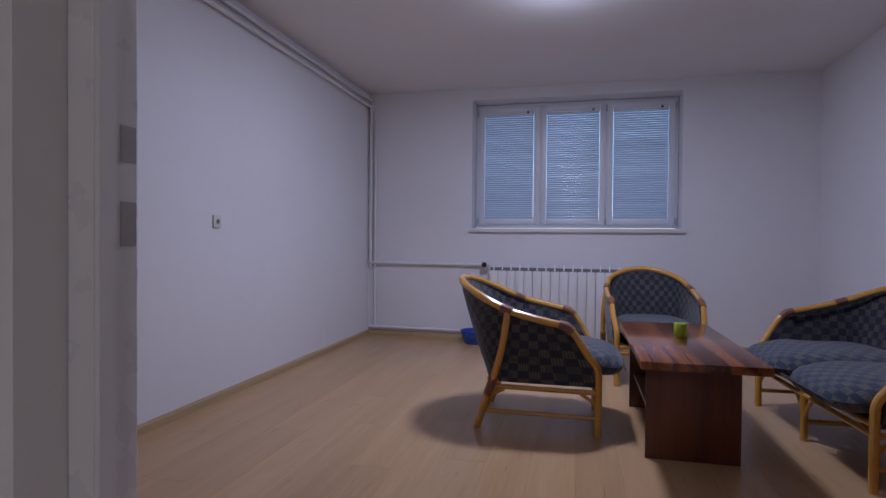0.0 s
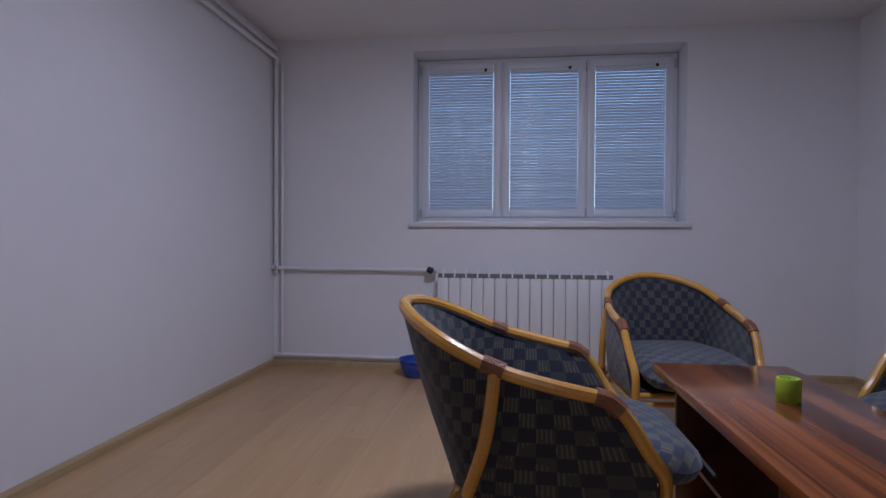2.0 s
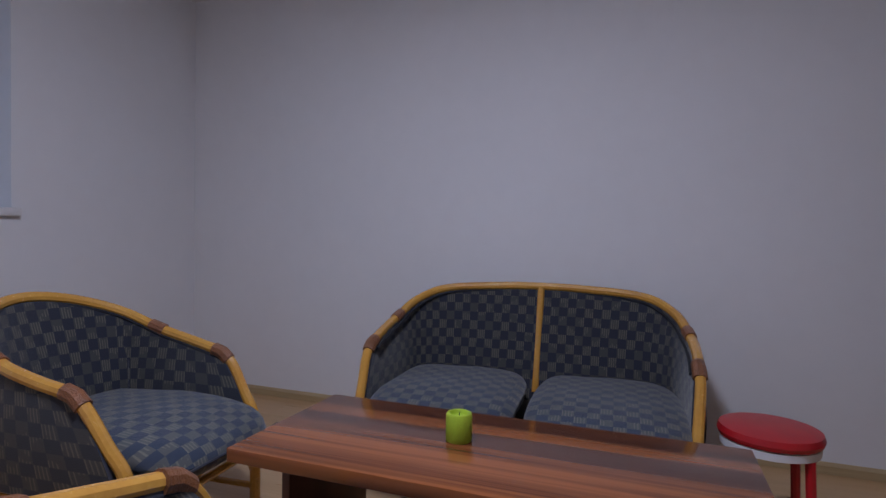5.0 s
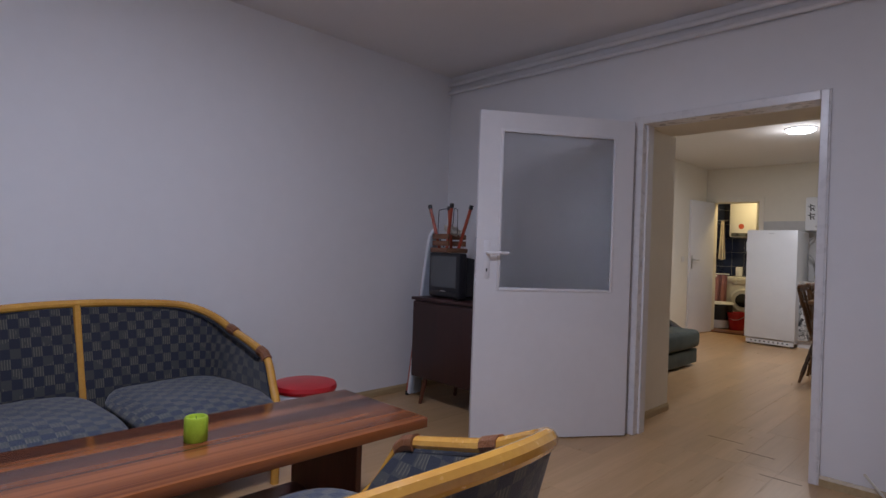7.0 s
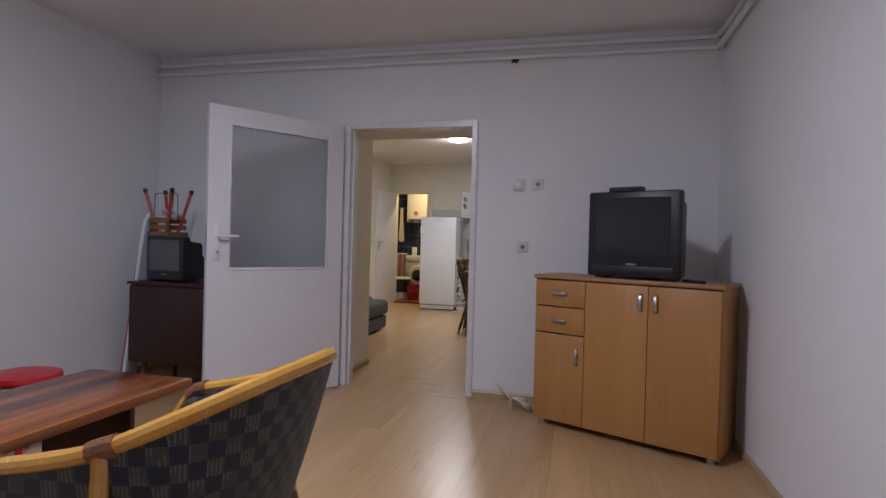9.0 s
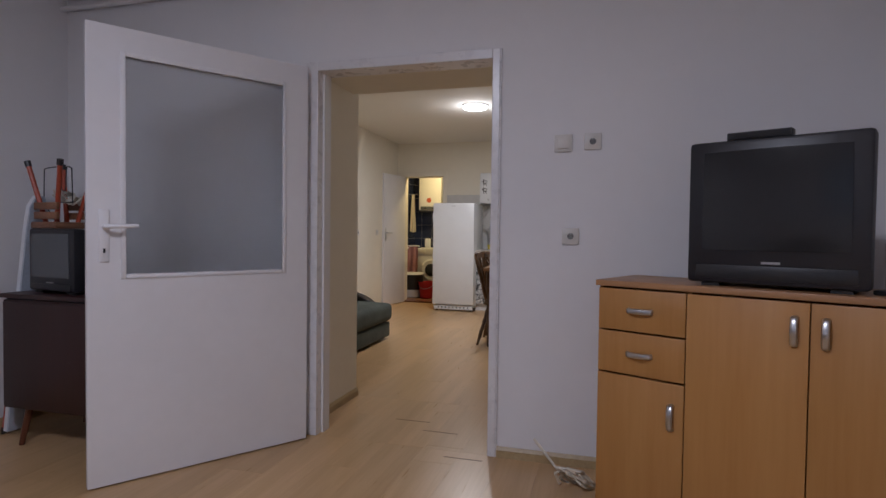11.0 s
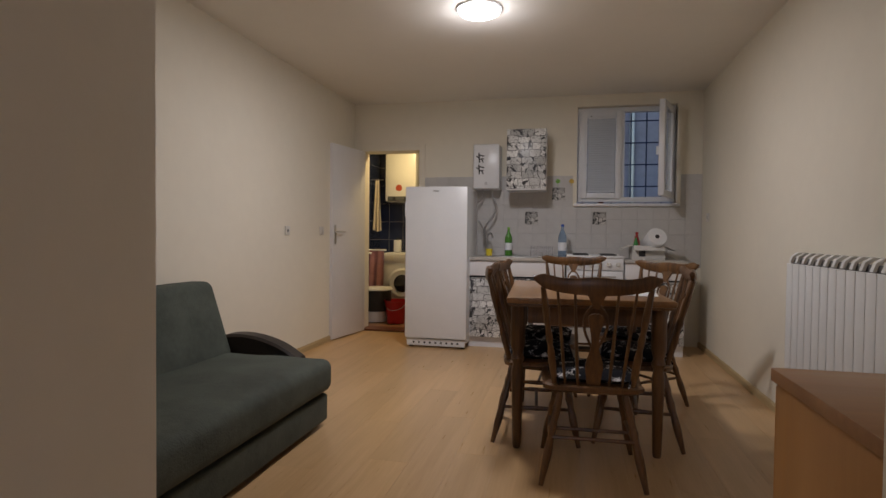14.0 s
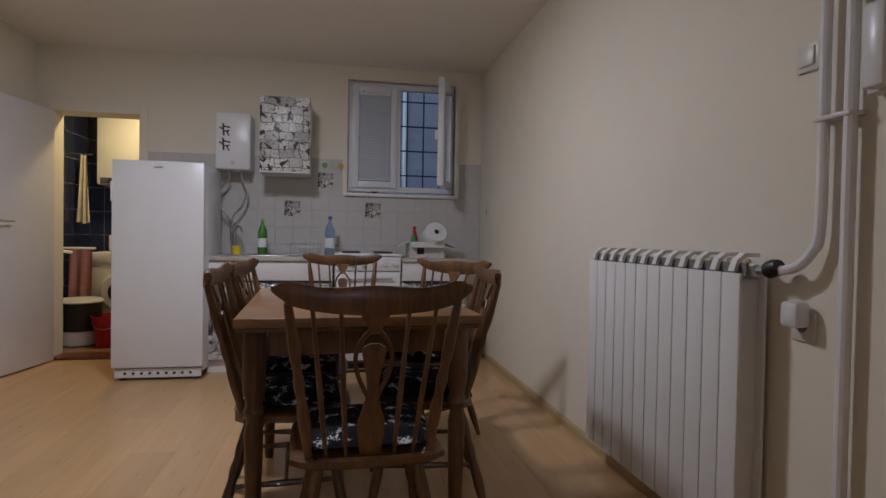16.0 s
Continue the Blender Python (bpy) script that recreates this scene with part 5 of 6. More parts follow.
# Flat near-black discs; shade inside the vent holes is painted as colour.
for k in range(9):
    part("vent", lathed([(0.011, 0), (0.011, 0.002)], 10, pose(-0.22 + k * 0.055, -0.012, 0.052, -90, 0, 0)), M_DARKGAP, gr)
for x in (-0.26, 0.26):
    for y in (-0.55, -0.07):
        part("foot", lathed([(0.02, 0), (0.02, 0.056)], 12, pose(x, y, 0)), M_BLACK, fr)


# base units: front at y = FY
FY = -5.260


def base_unit(x0, x1, fronts, label, top=0.86):
    ob = thing("base_cabinet", pose(x0, FY, 0), label, "kitchen cabinet", "kitchen base units")
    w = x1 - x0
    part("carcass", boxed(0.002, w - 0.002, -0.55, -0.02, 0.10, top, 0.001), M_WHITE, ob)
    part("plinth", boxed(0.002, w - 0.002, -0.50, -0.045, 0.0, 0.0995), M_WHITE, ob)
    part("drawer", boxed(0.004, w - 0.004, -0.019, 0.0, top - 0.15, top - 0.006, 0.002), M_WHITE, ob)
    part("grip_strip", boxed(0.004, w - 0.004, -0.018, 0.006, top - 0.166, top - 0.152), M_BLACK, ob, "black grip strip")
    n = fronts
    for k in range(n):
        part("door", boxed(0.004 + k * w / n, (k + 1) * w / n - 0.004, -0.019, 0.0, 0.105, top - 0.17, 0.002), M_FOIL, ob, "door in black and white printed foil")
    return ob


base_unit(0.33, 1.27, 2, "white base cabinet with printed foil doors, under the sink")
base_unit(-0.745, -0.215, 1, "white base cabinet near the wall, with printed foil door")
cooker = thing("cooker", pose(0.055, FY, 0), "white enamelled cooker between the base cabinets", "cooker")
part("body", boxed(-0.262, 0.262, -0.55, -0.02, 0.06, 0.905, 0.004), M_FRIDGE, cooker)
part("plinth", boxed(-0.25, 0.25, -0.50, -0.05, 0.0, 0.0595), M_BLACK, cooker)
part("hob", boxed(-0.265, 0.265, -0.555, 0.012, 0.9055, 0.925, 0.004), M_FRIDGE, cooker)
for x in (-0.13, 0.13):
    for y in (-0.40, -0.14):
        part("hot_plate", lathed([(0.075, 0.9252), (0.075, 0.934), (0.07, 0.936)], 24, pose(x, y, 0)), M_BLACK, cooker)
pn = part("control_panel", boxed(-0.258, 0.258, -0.019, 0.006, 0.79, 0.90, 0.003), M_FRIDGE, cooker)
for k in range(6):
    part("knob", lathed([(0.020, 0), (0.019, 0.006), (0.015, 0.024)], 16, pose(-0.21 + k * 0.084, 0.006, 0.845, -90, 0, 0)), M_PLATE, pn)
od = part("oven_door", boxed(-0.255, 0.255, -0.019, 0.004, 0.24, 0.78, 0.004), M_FRIDGE, cooker)
part("oven_glass", boxed(-0.18, 0.18, 0.004, 0.0055, 0.36, 0.64), M_SCREEN, od)
part("oven_handle", tubed([(-0.19, 0.03, 0.73), (0.19, 0.03, 0.73)], 0.008, 8), M_GREYMETAL, od)
part("drawer", boxed(-0.255, 0.255, -0.019, 0.002, 0.075, 0.232, 0.003), M_FRIDGE, cooker)
wt = thing("worktop", pose(0, FY, 0), "grey worktop with an inset sink", "worktop")
M_TOP = material("grey_speckled_laminate", (0.46, 0.43, 0.39), 0.3, var=0.2, scale=60)
part("board", boxed(0.322, 1.275, -0.576, 0.02, 0.8605, 0.895, 0.004), M_TOP, wt)
part("sink_rim", boxed(0.62, 1.18, -0.50, -0.05, 0.8952, 0.902, 0.003), M_GREYMETAL, wt, "steel sink")
# Flat plate; shade inside the bowl is put into the darker steel colour.
part("sink_bowl", boxed(0.66, 0.99, -0.46, -0.09, 0.9021, 0.9035), material("shaded_steel", (0.30, 0.30, 0.31), 0.35, 1.0), wt)
wt2 = thing("worktop", pose(0, FY, 0), "short grey worktop beside the wall", "worktop")
part("board", boxed(-0.755, -0.212, -0.576, 0.02, 0.8605, 0.89, 0.004), M_TOP, wt2)

# wall units
uc = thing("wall_cabinet", pose(0.727, -5.495, 1.58), "small wall cabinet covered in printed foil", "kitchen cabinet")
part("carcass", boxed(-0.195, 0.195, -0.348, -0.02, 0.0, 0.595, 0.002), M_WHITE, uc)
part("door", boxed(-0.198, 0.198, -0.019, 0.0, 0.002, 0.60, 0.002), M_FOIL, uc, "door in black and white printed foil")
part("bottom_trim", boxed(-0.198, 0.198, -0.345, 0.002, -0.012, -0.0005), M_WHITE, uc)
wh = thing("water_heater", pose(1.152, -5.625, 1.592), "small white electric water heater above the sink", "water heater")
part("case", boxed(-0.14, 0.14, -0.228, 0.0, 0.0, 0.47, 0.022), M_FRIDGE, wh)
part("knob", lathed([(0.016, 0), (0.015, 0.014)], 16, pose(0.0, 0.0, 0.06, -90, 0, 0)), M_GREYMETAL, wh)
for zc in (0.205, 0.325):
    for dx, dz, w_, h_, turn in ((0.0, 0.0, 0.014, 0.10, 4), (0.028, 0.022, 0.052, 0.013, -12), (0.026, -0.012, 0.046, 0.012, 8), (-0.018, 0.01, 0.030, 0.012, -35), (0.034, -0.030, 0.012, 0.045, 28)):
        part("printed_bar", boxed(-w_ / 2, w_ / 2, 0.0004, 0.0014, -h_ / 2, h_ / 2, 0, pose(0.075 - dx, 0, zc + dz, 0, turn, 0)), M_BLACK, wh, "black printed mark")
for x, pts in ((0.05, [(0.05, -0.10, 0.0), (0.05, -0.10, -0.08), (0.12, -0.09, -0.17), (0.13, -0.09, -0.28), (0.07, -0.10, -0.36), (0.03, -0.12, -0.46), (0.02, -0.14, -0.58)]), (-0.05, [(-0.05, -0.10, 0.0), (-0.06, -0.10, -0.07), (-0.10, -0.09, -0.18), (-0.06, -0.09, -0.30), (0.01, -0.10, -0.38), (0.03, -0.12, -0.50), (0.03, -0.14, -0.60)])):
    part("hose", tubed(smooth_path(pts, 6), 0.009, 8), M_GREYMETAL, wh, "flexible metal hose")
tap = thing("tap", pose(1.15, -5.740, 0.9022), "chrome kitchen tap at the sink", "tap")
part("stem", lathed([(0.024, 0), (0.022, 0.02), (0.014, 0.03), (0.014, 0.18)], 16), M_GREYMETAL, tap)
part("spout", tubed(smooth_path([(0, 0, 0.17), (-0.02, 0.03, 0.22), (-0.06, 0.10, 0.22), (-0.08, 0.14, 0.18)], 5), 0.009, 8), M_GREYMETAL, tap)


# bottles and bits
def bottle(x, y, z, r, h, mat, capmat, label, neck=0.3):
    ob = thing("bottle", pose(x, y, z), label, "bottle")
    part("body", lathed([(r * 0.9, 0), (r, 0.006), (r, h * 0.55), (r * 0.92, h * 0.66), (r * neck, h * 0.86), (r * neck, h * 0.93)], 20), mat, ob)
    part("cap", lathed([(r * neck * 1.25, h * 0.9305), (r * neck * 1.25, h * 0.99), (r * neck, h)], 16), capmat, ob)
    part("wrapper", lathed([(r * 1.012, h * 0.2), (r * 1.012, h * 0.45)], 20), M_PVC, ob, "pale paper wrapper")
    return ob


bottle(0.90, -5.540, 0.9022, 0.038, 0.29, material("green_soap", (0.06, 0.22, 0.03), 0.25), material("green_cap", (0.18, 0.4, 0.05), 0.4), "green dish soap bottle on the worktop")
bottle(0.362, -5.580, 0.8952, 0.042, 0.33, glass("blue_bottle", 0.1, (0.45, 0.62, 0.85)), M_BLUE, "clear blue water bottle on the worktop")
cup = thing("cup", pose(1.085, -5.440, 0.9022), "yellow cup on the sink", "cup")
part("body", lathed([(0.028, 0), (0.036, 0.07), (0.034, 0.07), (0.027, 0.006)], 20), material("yellow_plastic", (0.62, 0.50, 0.03), 0.4), cup)
rk = thing("glass_rack", pose(0.565, -5.520, 0.8952), "wire rack with upturned drinking glasses", "rack")
for y in (-0.09, 0.09):
    for z in (0.01, 0.07):
        part("wire", tubed([(-0.13, y, z), (0.13, y, z)], 0.003, 6), M_GREYMETAL, rk)
for x in (-0.13, 0.13):
    for z in (0.01, 0.07):
        part("wire", tubed([(x, -0.09, z), (x, 0.09, z)], 0.003, 6), M_GREYMETAL, rk)
    for y in (-0.09, 0.09):
        part("post", tubed([(x, y, 0.0), (x, y, 0.10)], 0.003, 6), M_GREYMETAL, rk)
g_mat = glass("drinking_glass", 0.03, (0.95, 0.95, 0.97))
for i in range(4):
    gl = thing("drinking_glass", pose(0.475 + i * 0.058, -5.500 + (i % 2) * 0.03, 0.8952), "clear drinking glass standing in the rack", "glass", "glasses in the rack")
    part("body", lathed([(0.026, 0), (0.022, 0.11), (0.0205, 0.11), (0.024, 0.004)], 16), g_mat, gl)
cb = thing("cardboard_box", pose(-0.44, -5.540, 0.8902, 0, 0, 4), "open pale cardboard box on the worktop", "box")
M_CARD = material("pale_cardboard", (0.60, 0.58, 0.55), 0.8, var=0.06)
bm = bmesh.new()
for a in ((-0.15, 0.15, -0.10, -0.096, 0.0, 0.13), (-0.15, 0.15, 0.096, 0.10, 0.0, 0.13), (-0.15, -0.146, -0.096, 0.096, 0.0, 0.13), (0.146, 0.15, -0.096, 0.096, 0.0, 0.13), (-0.146, 0.146, -0.096, 0.096, 0, 0.004)):
    box(bm, *a)
part("body", bm, M_CARD, cb, smooth=False)
for sx in (-1, 1):
    part("flap", boxed(0, 0.11, -0.098, 0.098, 0, 0.004, 0, pose(sx * 0.15, 0, 0.132, 0, 22 if sx > 0 else 158, 0)), M_CARD, cb, smooth=False)
part("flap", boxed(-0.14, 0.14, 0, 0.07, 0, 0.004, 0, pose(0, 0.10, 0.132, -40, 0, 0)), M_CARD, cb, smooth=False)
part("printed_label", boxed(0.03, 0.09, 0.1005, 0.1015, 0.03, 0.085), M_DARKGREY, cb)
tr = thing("paper_roll", pose(-0.475, -5.60, 1.015, -62, 0, 14), "white roll of kitchen paper leaning in the cardboard box", "paper roll")
part("roll", lathed([(0.022, 0.004), (0.088, 0.0), (0.092, 0.006), (0.092, 0.205), (0.088, 0.212), (0.022, 0.208)], 28), M_FRIDGE, tr)
# Dark disc on the roll's end; the hollow's shade is its colour.
part("core_shade", lathed([(0.021, 0.19), (0.021, 0.2095)], 16), M_DARKGREY, tr, "dark disc for the shade in the roll")
bottle(-0.35, -5.560, 0.8945, 0.03, 0.26, material("red_bottle", (0.5, 0.03, 0.03), 0.3), M_RED, "red cleaner bottle in the cardboard box", 0.4)
bottle(-0.335, -5.500, 0.8945, 0.025, 0.22, material("green_bottle", (0.05, 0.28, 0.08), 0.3), M_RED, "green cleaner bottle in the cardboard box", 0.4)

# kitchen window with one sash open, bars outside
kw = thing("window_2", pose(0, KY - 0.06, 0), "white two-sash window, one sash open, with outside bars", "window", kind="structure")
kx0, kx1, kz0, kz1 = KWIN[0] + 0.005, KWIN[1] - 0.005, KWIN[2] + 0.02, KWIN[3] - 0.005
bm = bmesh.new()
for x0, x1, z0, z1 in ((kx0, kx0 + 0.05, kz0, kz1), (kx1 - 0.05, kx1, kz0, kz1), (kx0 + 0.05, kx1 - 0.05, kz0, kz0 + 0.05), (kx0 + 0.05, kx1 - 0.05, kz1 - 0.05, kz1), (-0.255, -0.215, kz0 + 0.05, kz1 - 0.05)):
    box(bm, x0, x1, -0.06, 0.0, z0, z1, 0.004)
part("window_frame", bm, M_PVC, kw)
part("window_sill", boxed(KWIN[0] - 0.03, KWIN[1] + 0.03, -0.01, 0.095, KWIN[2] - 0.03, KWIN[2] - 0.0005, 0.005), M_WHITE, kw)
sa = sash(kw, -0.222, kx1 - 0.035, kz0 + 0.035, kz1 - 0.035, M_CLEAR, -0.03)
blind(-0.222 + 0.066, kx1 - 0.035 - 0.066, kz0 + 0.10, kz1 - 0.10, KY - 0.06 + 0.032, "white venetian blind lowered on the closed sash")
op = sash(kw, 0.0, 0.46, kz0 + 0.035, kz1 - 0.035, M_CLEAR, -0.03)
op.location = (kx0 + 0.045, 0.03, 0)
op.rotation_euler = (0, 0, radians(70))
part("handle", boxed(0.405, 0.43, -0.06, -0.03, 1.90, 1.98, 0.004), M_PVC, op)
M_BAR = material("dark_blue_iron", (0.02, 0.035, 0.10), 0.5, var=0.2)
for x in (-0.64, -0.485, -0.33, -0.14, 0.03, 0.16):
    part("bar", tubed([(x, -0.13, KWIN[2]), (x, -0.13, KWIN[3])], 0.007, 8), M_BAR, kw, "dark iron bar")
for z in (1.64, 1.87, 2.10, 2.33):
    part("bar", tubed([(KWIN[0], -0.12, z), (KWIN[1], -0.12, z)], 0.007, 8), M_BAR, kw, "dark iron bar")
sp = thing("sponge_dish", pose(-0.02, KY - 0.0, KWIN[2] + 0.0), "small dark dish on the window sill", "dish")
part("dish", lathed([(0.02, 0), (0.035, 0.015), (0.033, 0.017), (0.018, 0.004)], 16), M_MAHSIDE, sp)

# bathroom door and frame
bd = thing("door_2", pose(2.60, KY + 0.02, 0, 0, 0, 80.5), "open white bathroom door with metal handle", "door", kind="structure")
part("leaf", boxed(0.0, 0.665, -0.0, 0.038, 0.012, 2.04, 0.003), M_WHITE, bd)
pl = part("handle_plate", boxed(0.60, 0.635, 0.038, 0.044, 1.0, 1.2, 0.003), M_GREYMETAL, bd, "metal handle plate")
part("lever", tubed(smooth_path([(0.617, 0.04, 1.13), (0.617, 0.085, 1.13), (0.60, 0.095, 1.13), (0.51, 0.095, 1.13)], 4), 0.008, 8), M_GREYMETAL, pl, "metal lever handle")
bm = bmesh.new()
for a in ((1.87, 1.935, 0, 2.115), (2.605, 2.67, 0, 2.115), (1.935, 2.605, 2.045, 2.115)):
    box(bm, a[0], a[1], KY - 0.225, KY + 0.014, a[2], a[3], 0.004)
structure("door_frame_bath", bm, M_CREAM, "cream painted bathroom door frame", "door frame")
structure("threshold", boxed(1.935, 2.605, KY - 0.22, KY, 0.0, 0.02, 0.004), M_MAHSIDE, "brown wooden threshold", "threshold")

# bathroom things
boiler = thing("water_heater", pose(2.54, -7.12, 1.55), "tall white bathroom water heater with a brown sticker", "water heater")
part("case", boxed(-0.22, 0.22, -0.275, 0.0, 0.0, 0.80, 0.03), M_FRIDGE, boiler)
part("control_panel", boxed(-0.18, 0.18, -0.05, 0.004, 0.015, 0.075, 0.003), M_GREYSCREEN, boiler)
for x in (-0.08, 0.08):
    part("knob", lathed([(0.022, 0), (0.02, 0.02)], 16, pose(x, 0.004, 0.045, -90, 0, 0)), M_BLACK, boiler)
part("sticker", lathed([(0.045, 0), (0.045, 0.002)], 20, pose(0.02, 0.0, 0.19, -90, 0, 0)), M_REDPAINT, boiler, "round brown sticker")
wm = thing("washing_machine", pose(2.40, -6.80, 0.012), "white front-loading washing machine", "washing machine")
part("body", boxed(-0.30, 0.30, -0.58, 0.0, 0.03, 0.85, 0.012), M_FRIDGE, wm)
part("door_ring", lathed([(0.10, 0.0), (0.19, 0.0), (0.20, 0.012), (0.17, 0.03), (0.12, 0.025)], 32, pose(0, 0.0, 0.46, -90, 0, 0)), M_FRIDGE, wm)
part("door_glass", lathed([(0.125, 0.018), (0.10, 0.034), (0.02, 0.04)], 32, pose(0, 0.0, 0.46, -90, 0, 0)), M_SCREEN, wm, "dark door glass")
part("control_panel", boxed(-0.29, 0.29, -0.02, 0.006, 0.73, 0.84, 0.004), M_FRIDGE, wm)
part("drawer", boxed(0.12, 0.28, 0.0, 0.010, 0.75, 0.82, 0.003), M_PLATE, wm)
for x in (-0.25, 0.25):
    for y in (-0.53, -0.05):
        part("foot", lathed([(0.02, 0), (0.02, 0.031)], 10, pose(x, y, 0)), M_BLACK, wm)
bin_ = thing("laundry_bin", pose(2.64, -6.50, 0.012), "white bin with a dark bag and white lid", "bin")
part("body", lathed([(0.12, 0.0), (0.15, 0.01), (0.17, 0.2), (0.165, 0.2)], 24), M_FRIDGE, bin_)
part("bag", lathed([(0.171, 0.14), (0.178, 0.25), (0.172, 0.395)], 24), M_BLACK, bin_, "black bin bag")
part("lid", lathed([(0.185, 0.3955), (0.19, 0.405), (0.17, 0.43), (0.05, 0.44)], 28), M_FRIDGE, bin_, "white lid")
bk = thing("bucket", pose(2.37, -6.42, 0.012), "red plastic bucket on the bathroom floor", "bucket")
part("body", lathed([(0.10, 0.0), (0.105, 0.005), (0.14, 0.27), (0.148, 0.275), (0.148, 0.285), (0.135, 0.283), (0.098, 0.01)], 24), M_RED, bk)
part("handle", tubed(smooth_path([(-0.145, 0, 0.27), (-0.10, 0.09, 0.20), (0, 0.14, 0.17), (0.10, 0.09, 0.20), (0.145, 0, 0.27)], 4), 0.004, 6), M_GREYMETAL, bk)


def cloth(name, x0, x1, y, z0, z1, mat, label, seed, fold=0.02, waves=3.0, taper=0.0):
    ob = thing(name, pose(0, 0, 0), label, "towel")
    bm = bmesh.new()
    n, k = 18, 12
    for off in (0.0, 0.006):
        g = {}
        for i in range(n + 1):
            for j in range(k + 1):
                u, v = i / n, j / k
                xm = (x0 + x1) / 2
                x = xm + (x0 + u * (x1 - x0) - xm) * (1 - taper * v)
                g[i, j] = bm.verts.new((x, y + off + fold * math.sin(u * waves * 2 * math.pi + v * 1.5 + seed) * (0.4 + 0.6 * (1 - v)), z0 + v * (z1 - z0) + 0.01 * math.sin(u * 9 + seed)))
        for i in range(n):
            for j in range(k):
                bm.faces.new((g[i, j], g[i + 1, j], g[i + 1, j + 1], g[i, j + 1]))
    part("cloth", bm, mat, ob)
    return ob


towel = cloth("towel", 2.76, 2.89, -7.0, 1.15, 1.83, material("cream_towel", (0.62, 0.56, 0.46), 0.95, var=0.1, scale=20, bump=0.4, bump_scale=300), "cream towel hanging on a hook", 0.5, 0.025, 2.5, 0.5)
part("hook_rail", tubed([(2.74, -6.995, 1.84), (2.88, -6.995, 1.84)], 0.006, 8), M_GREYMETAL, towel)
part("hook_bracket", tubed([(2.88, -6.995, 1.84), (2.92, -6.995, 1.84)], 0.006, 8), M_GREYMETAL, towel)
pink = cloth("towel", 2.63, 2.83, -6.72, 0.40, 0.90, material("pink_towel", (0.42, 0.20, 0.20), 0.95, var=0.12, scale=20, bump=0.4, bump_scale=300), "pink towel over a rail", 1.7, 0.02, 2.0)
part("rail", tubed([(2.60, -6.717, 0.90), (2.92, -6.717, 0.90)], 0.012, 8), M_PVC, pink)
det = thing("detergent_bottle", pose(2.55, -7.05, 0.8625), "white detergent bottle on the washing machine", "bottle")
part("body", boxed(-0.05, 0.05, -0.03, 0.03, 0, 0.17, 0.015), M_FRIDGE, det)
part("cap", lathed([(0.02, 0.1705), (0.02, 0.20)], 14), M_BLACK, det)
pipe("water_pipe", [(2.88, -6.62, 2.48), (2.88, -6.62, 0.95), (2.87, -6.64, 0.88), (2.80, -6.70, 0.86)], 0.016, "white pipe on the bathroom wall")

# on the kitchen wall by the radiator
pipe("heating_pipe", [(KR + 0.03, -2.06, KC), (KR + 0.03, -2.06, 1.6), (KR + 0.03, -2.06, 1.13), (KR + 0.035, -2.08, 1.04), (KR + 0.05, -2.12, 0.995), (KR + 0.06, -2.195, 0.98)], 0.014, "white painted pipe to the radiator valve")
pipe("heating_pipe", [(KR + 0.03, -1.98, KC), (KR + 0.03, -1.98, 0.0)], 0.016, "white painted vertical heating pipe", 0)
cl = thing("pipe_clip", pose(KR, -2.02, 1.39), "small white pipe clip", "clip")
part("strap", boxed(0.0, 0.05, -0.055, 0.055, -0.006, 0.006, 0.002), M_PLATE, cl)
ph = thing("intercom", pose(KR, -1.88, 1.50, 0, 0, -90), "pale grey wall intercom with a coiled cord", "intercom")
part("base", boxed(-0.05, 0.05, 0.0, 0.045, -0.08, 0.13, 0.008), M_PLATE, ph)
part("handset", boxed(-0.028, 0.028, 0.0455, 0.085, -0.075, 0.125, 0.012), M_FRIDGE, ph)
coil = [(0.008 * math.cos(k * 0.9) - 0.03, 0.03 + 0.008 * math.sin(k * 0.9), -0.08 - 0.0022 * k + (0.0 if k < 60 else 0.0)) for k in range(90)]
part("cord", tubed(coil, 0.0028, 6), material("tan_cord", (0.35, 0.24, 0.13), 0.5), ph)
wall_plate("light_switch", pose(KR, -2.14, 1.58, 0, 0, -90), "white light switch behind the pipe")
pg = thing("plug_adapter", pose(KR + 0.0115, -2.13, 0.86, 0, 0, -90), "white plug adapter in the socket", "plug")
part("body", boxed(-0.03, 0.03, 0.0, 0.05, -0.03, 0.04, 0.012), M_FRIDGE, pg)

# beech cabinet inside the kitchen, beside the passage
bc = thing("beech_cabinet", pose(-0.070, -0.525, 0), "beech veneer cabinet standing beside the passage", "cabinet")
part("body", boxed(-0.86, 0.0, -0.415, 0.0, 0.02, 0.838, 0.002), M_BEECH, bc)
part("top", boxed(-0.866, 0.004, -0.436, 0.0, 0.8385, 0.863, 0.002), M_BEECHTOP, bc)
for x0, x1 in ((-0.856, -0.432), (-0.428, -0.004)):
    d = part("door", boxed(x0, x1, -0.4335, -0.4155, 0.03, 0.83, 0.002), M_BEECH, bc)
    part("handle", tubed([(x0 + 0.40 if x0 < -0.8 else x0 + 0.045, -0.45, 0.60), (x0 + 0.40 if x0 < -0.8 else x0 + 0.045, -0.45, 0.70)], 0.006, 8), M_GREYMETAL, d)
for x in (-0.81, -0.05):
    for y in (-0.36, -0.04):
        part("foot", boxed(x - 0.02, x + 0.02, y - 0.02, y + 0.02, 0, 0.0205), M_BLACK, bc)

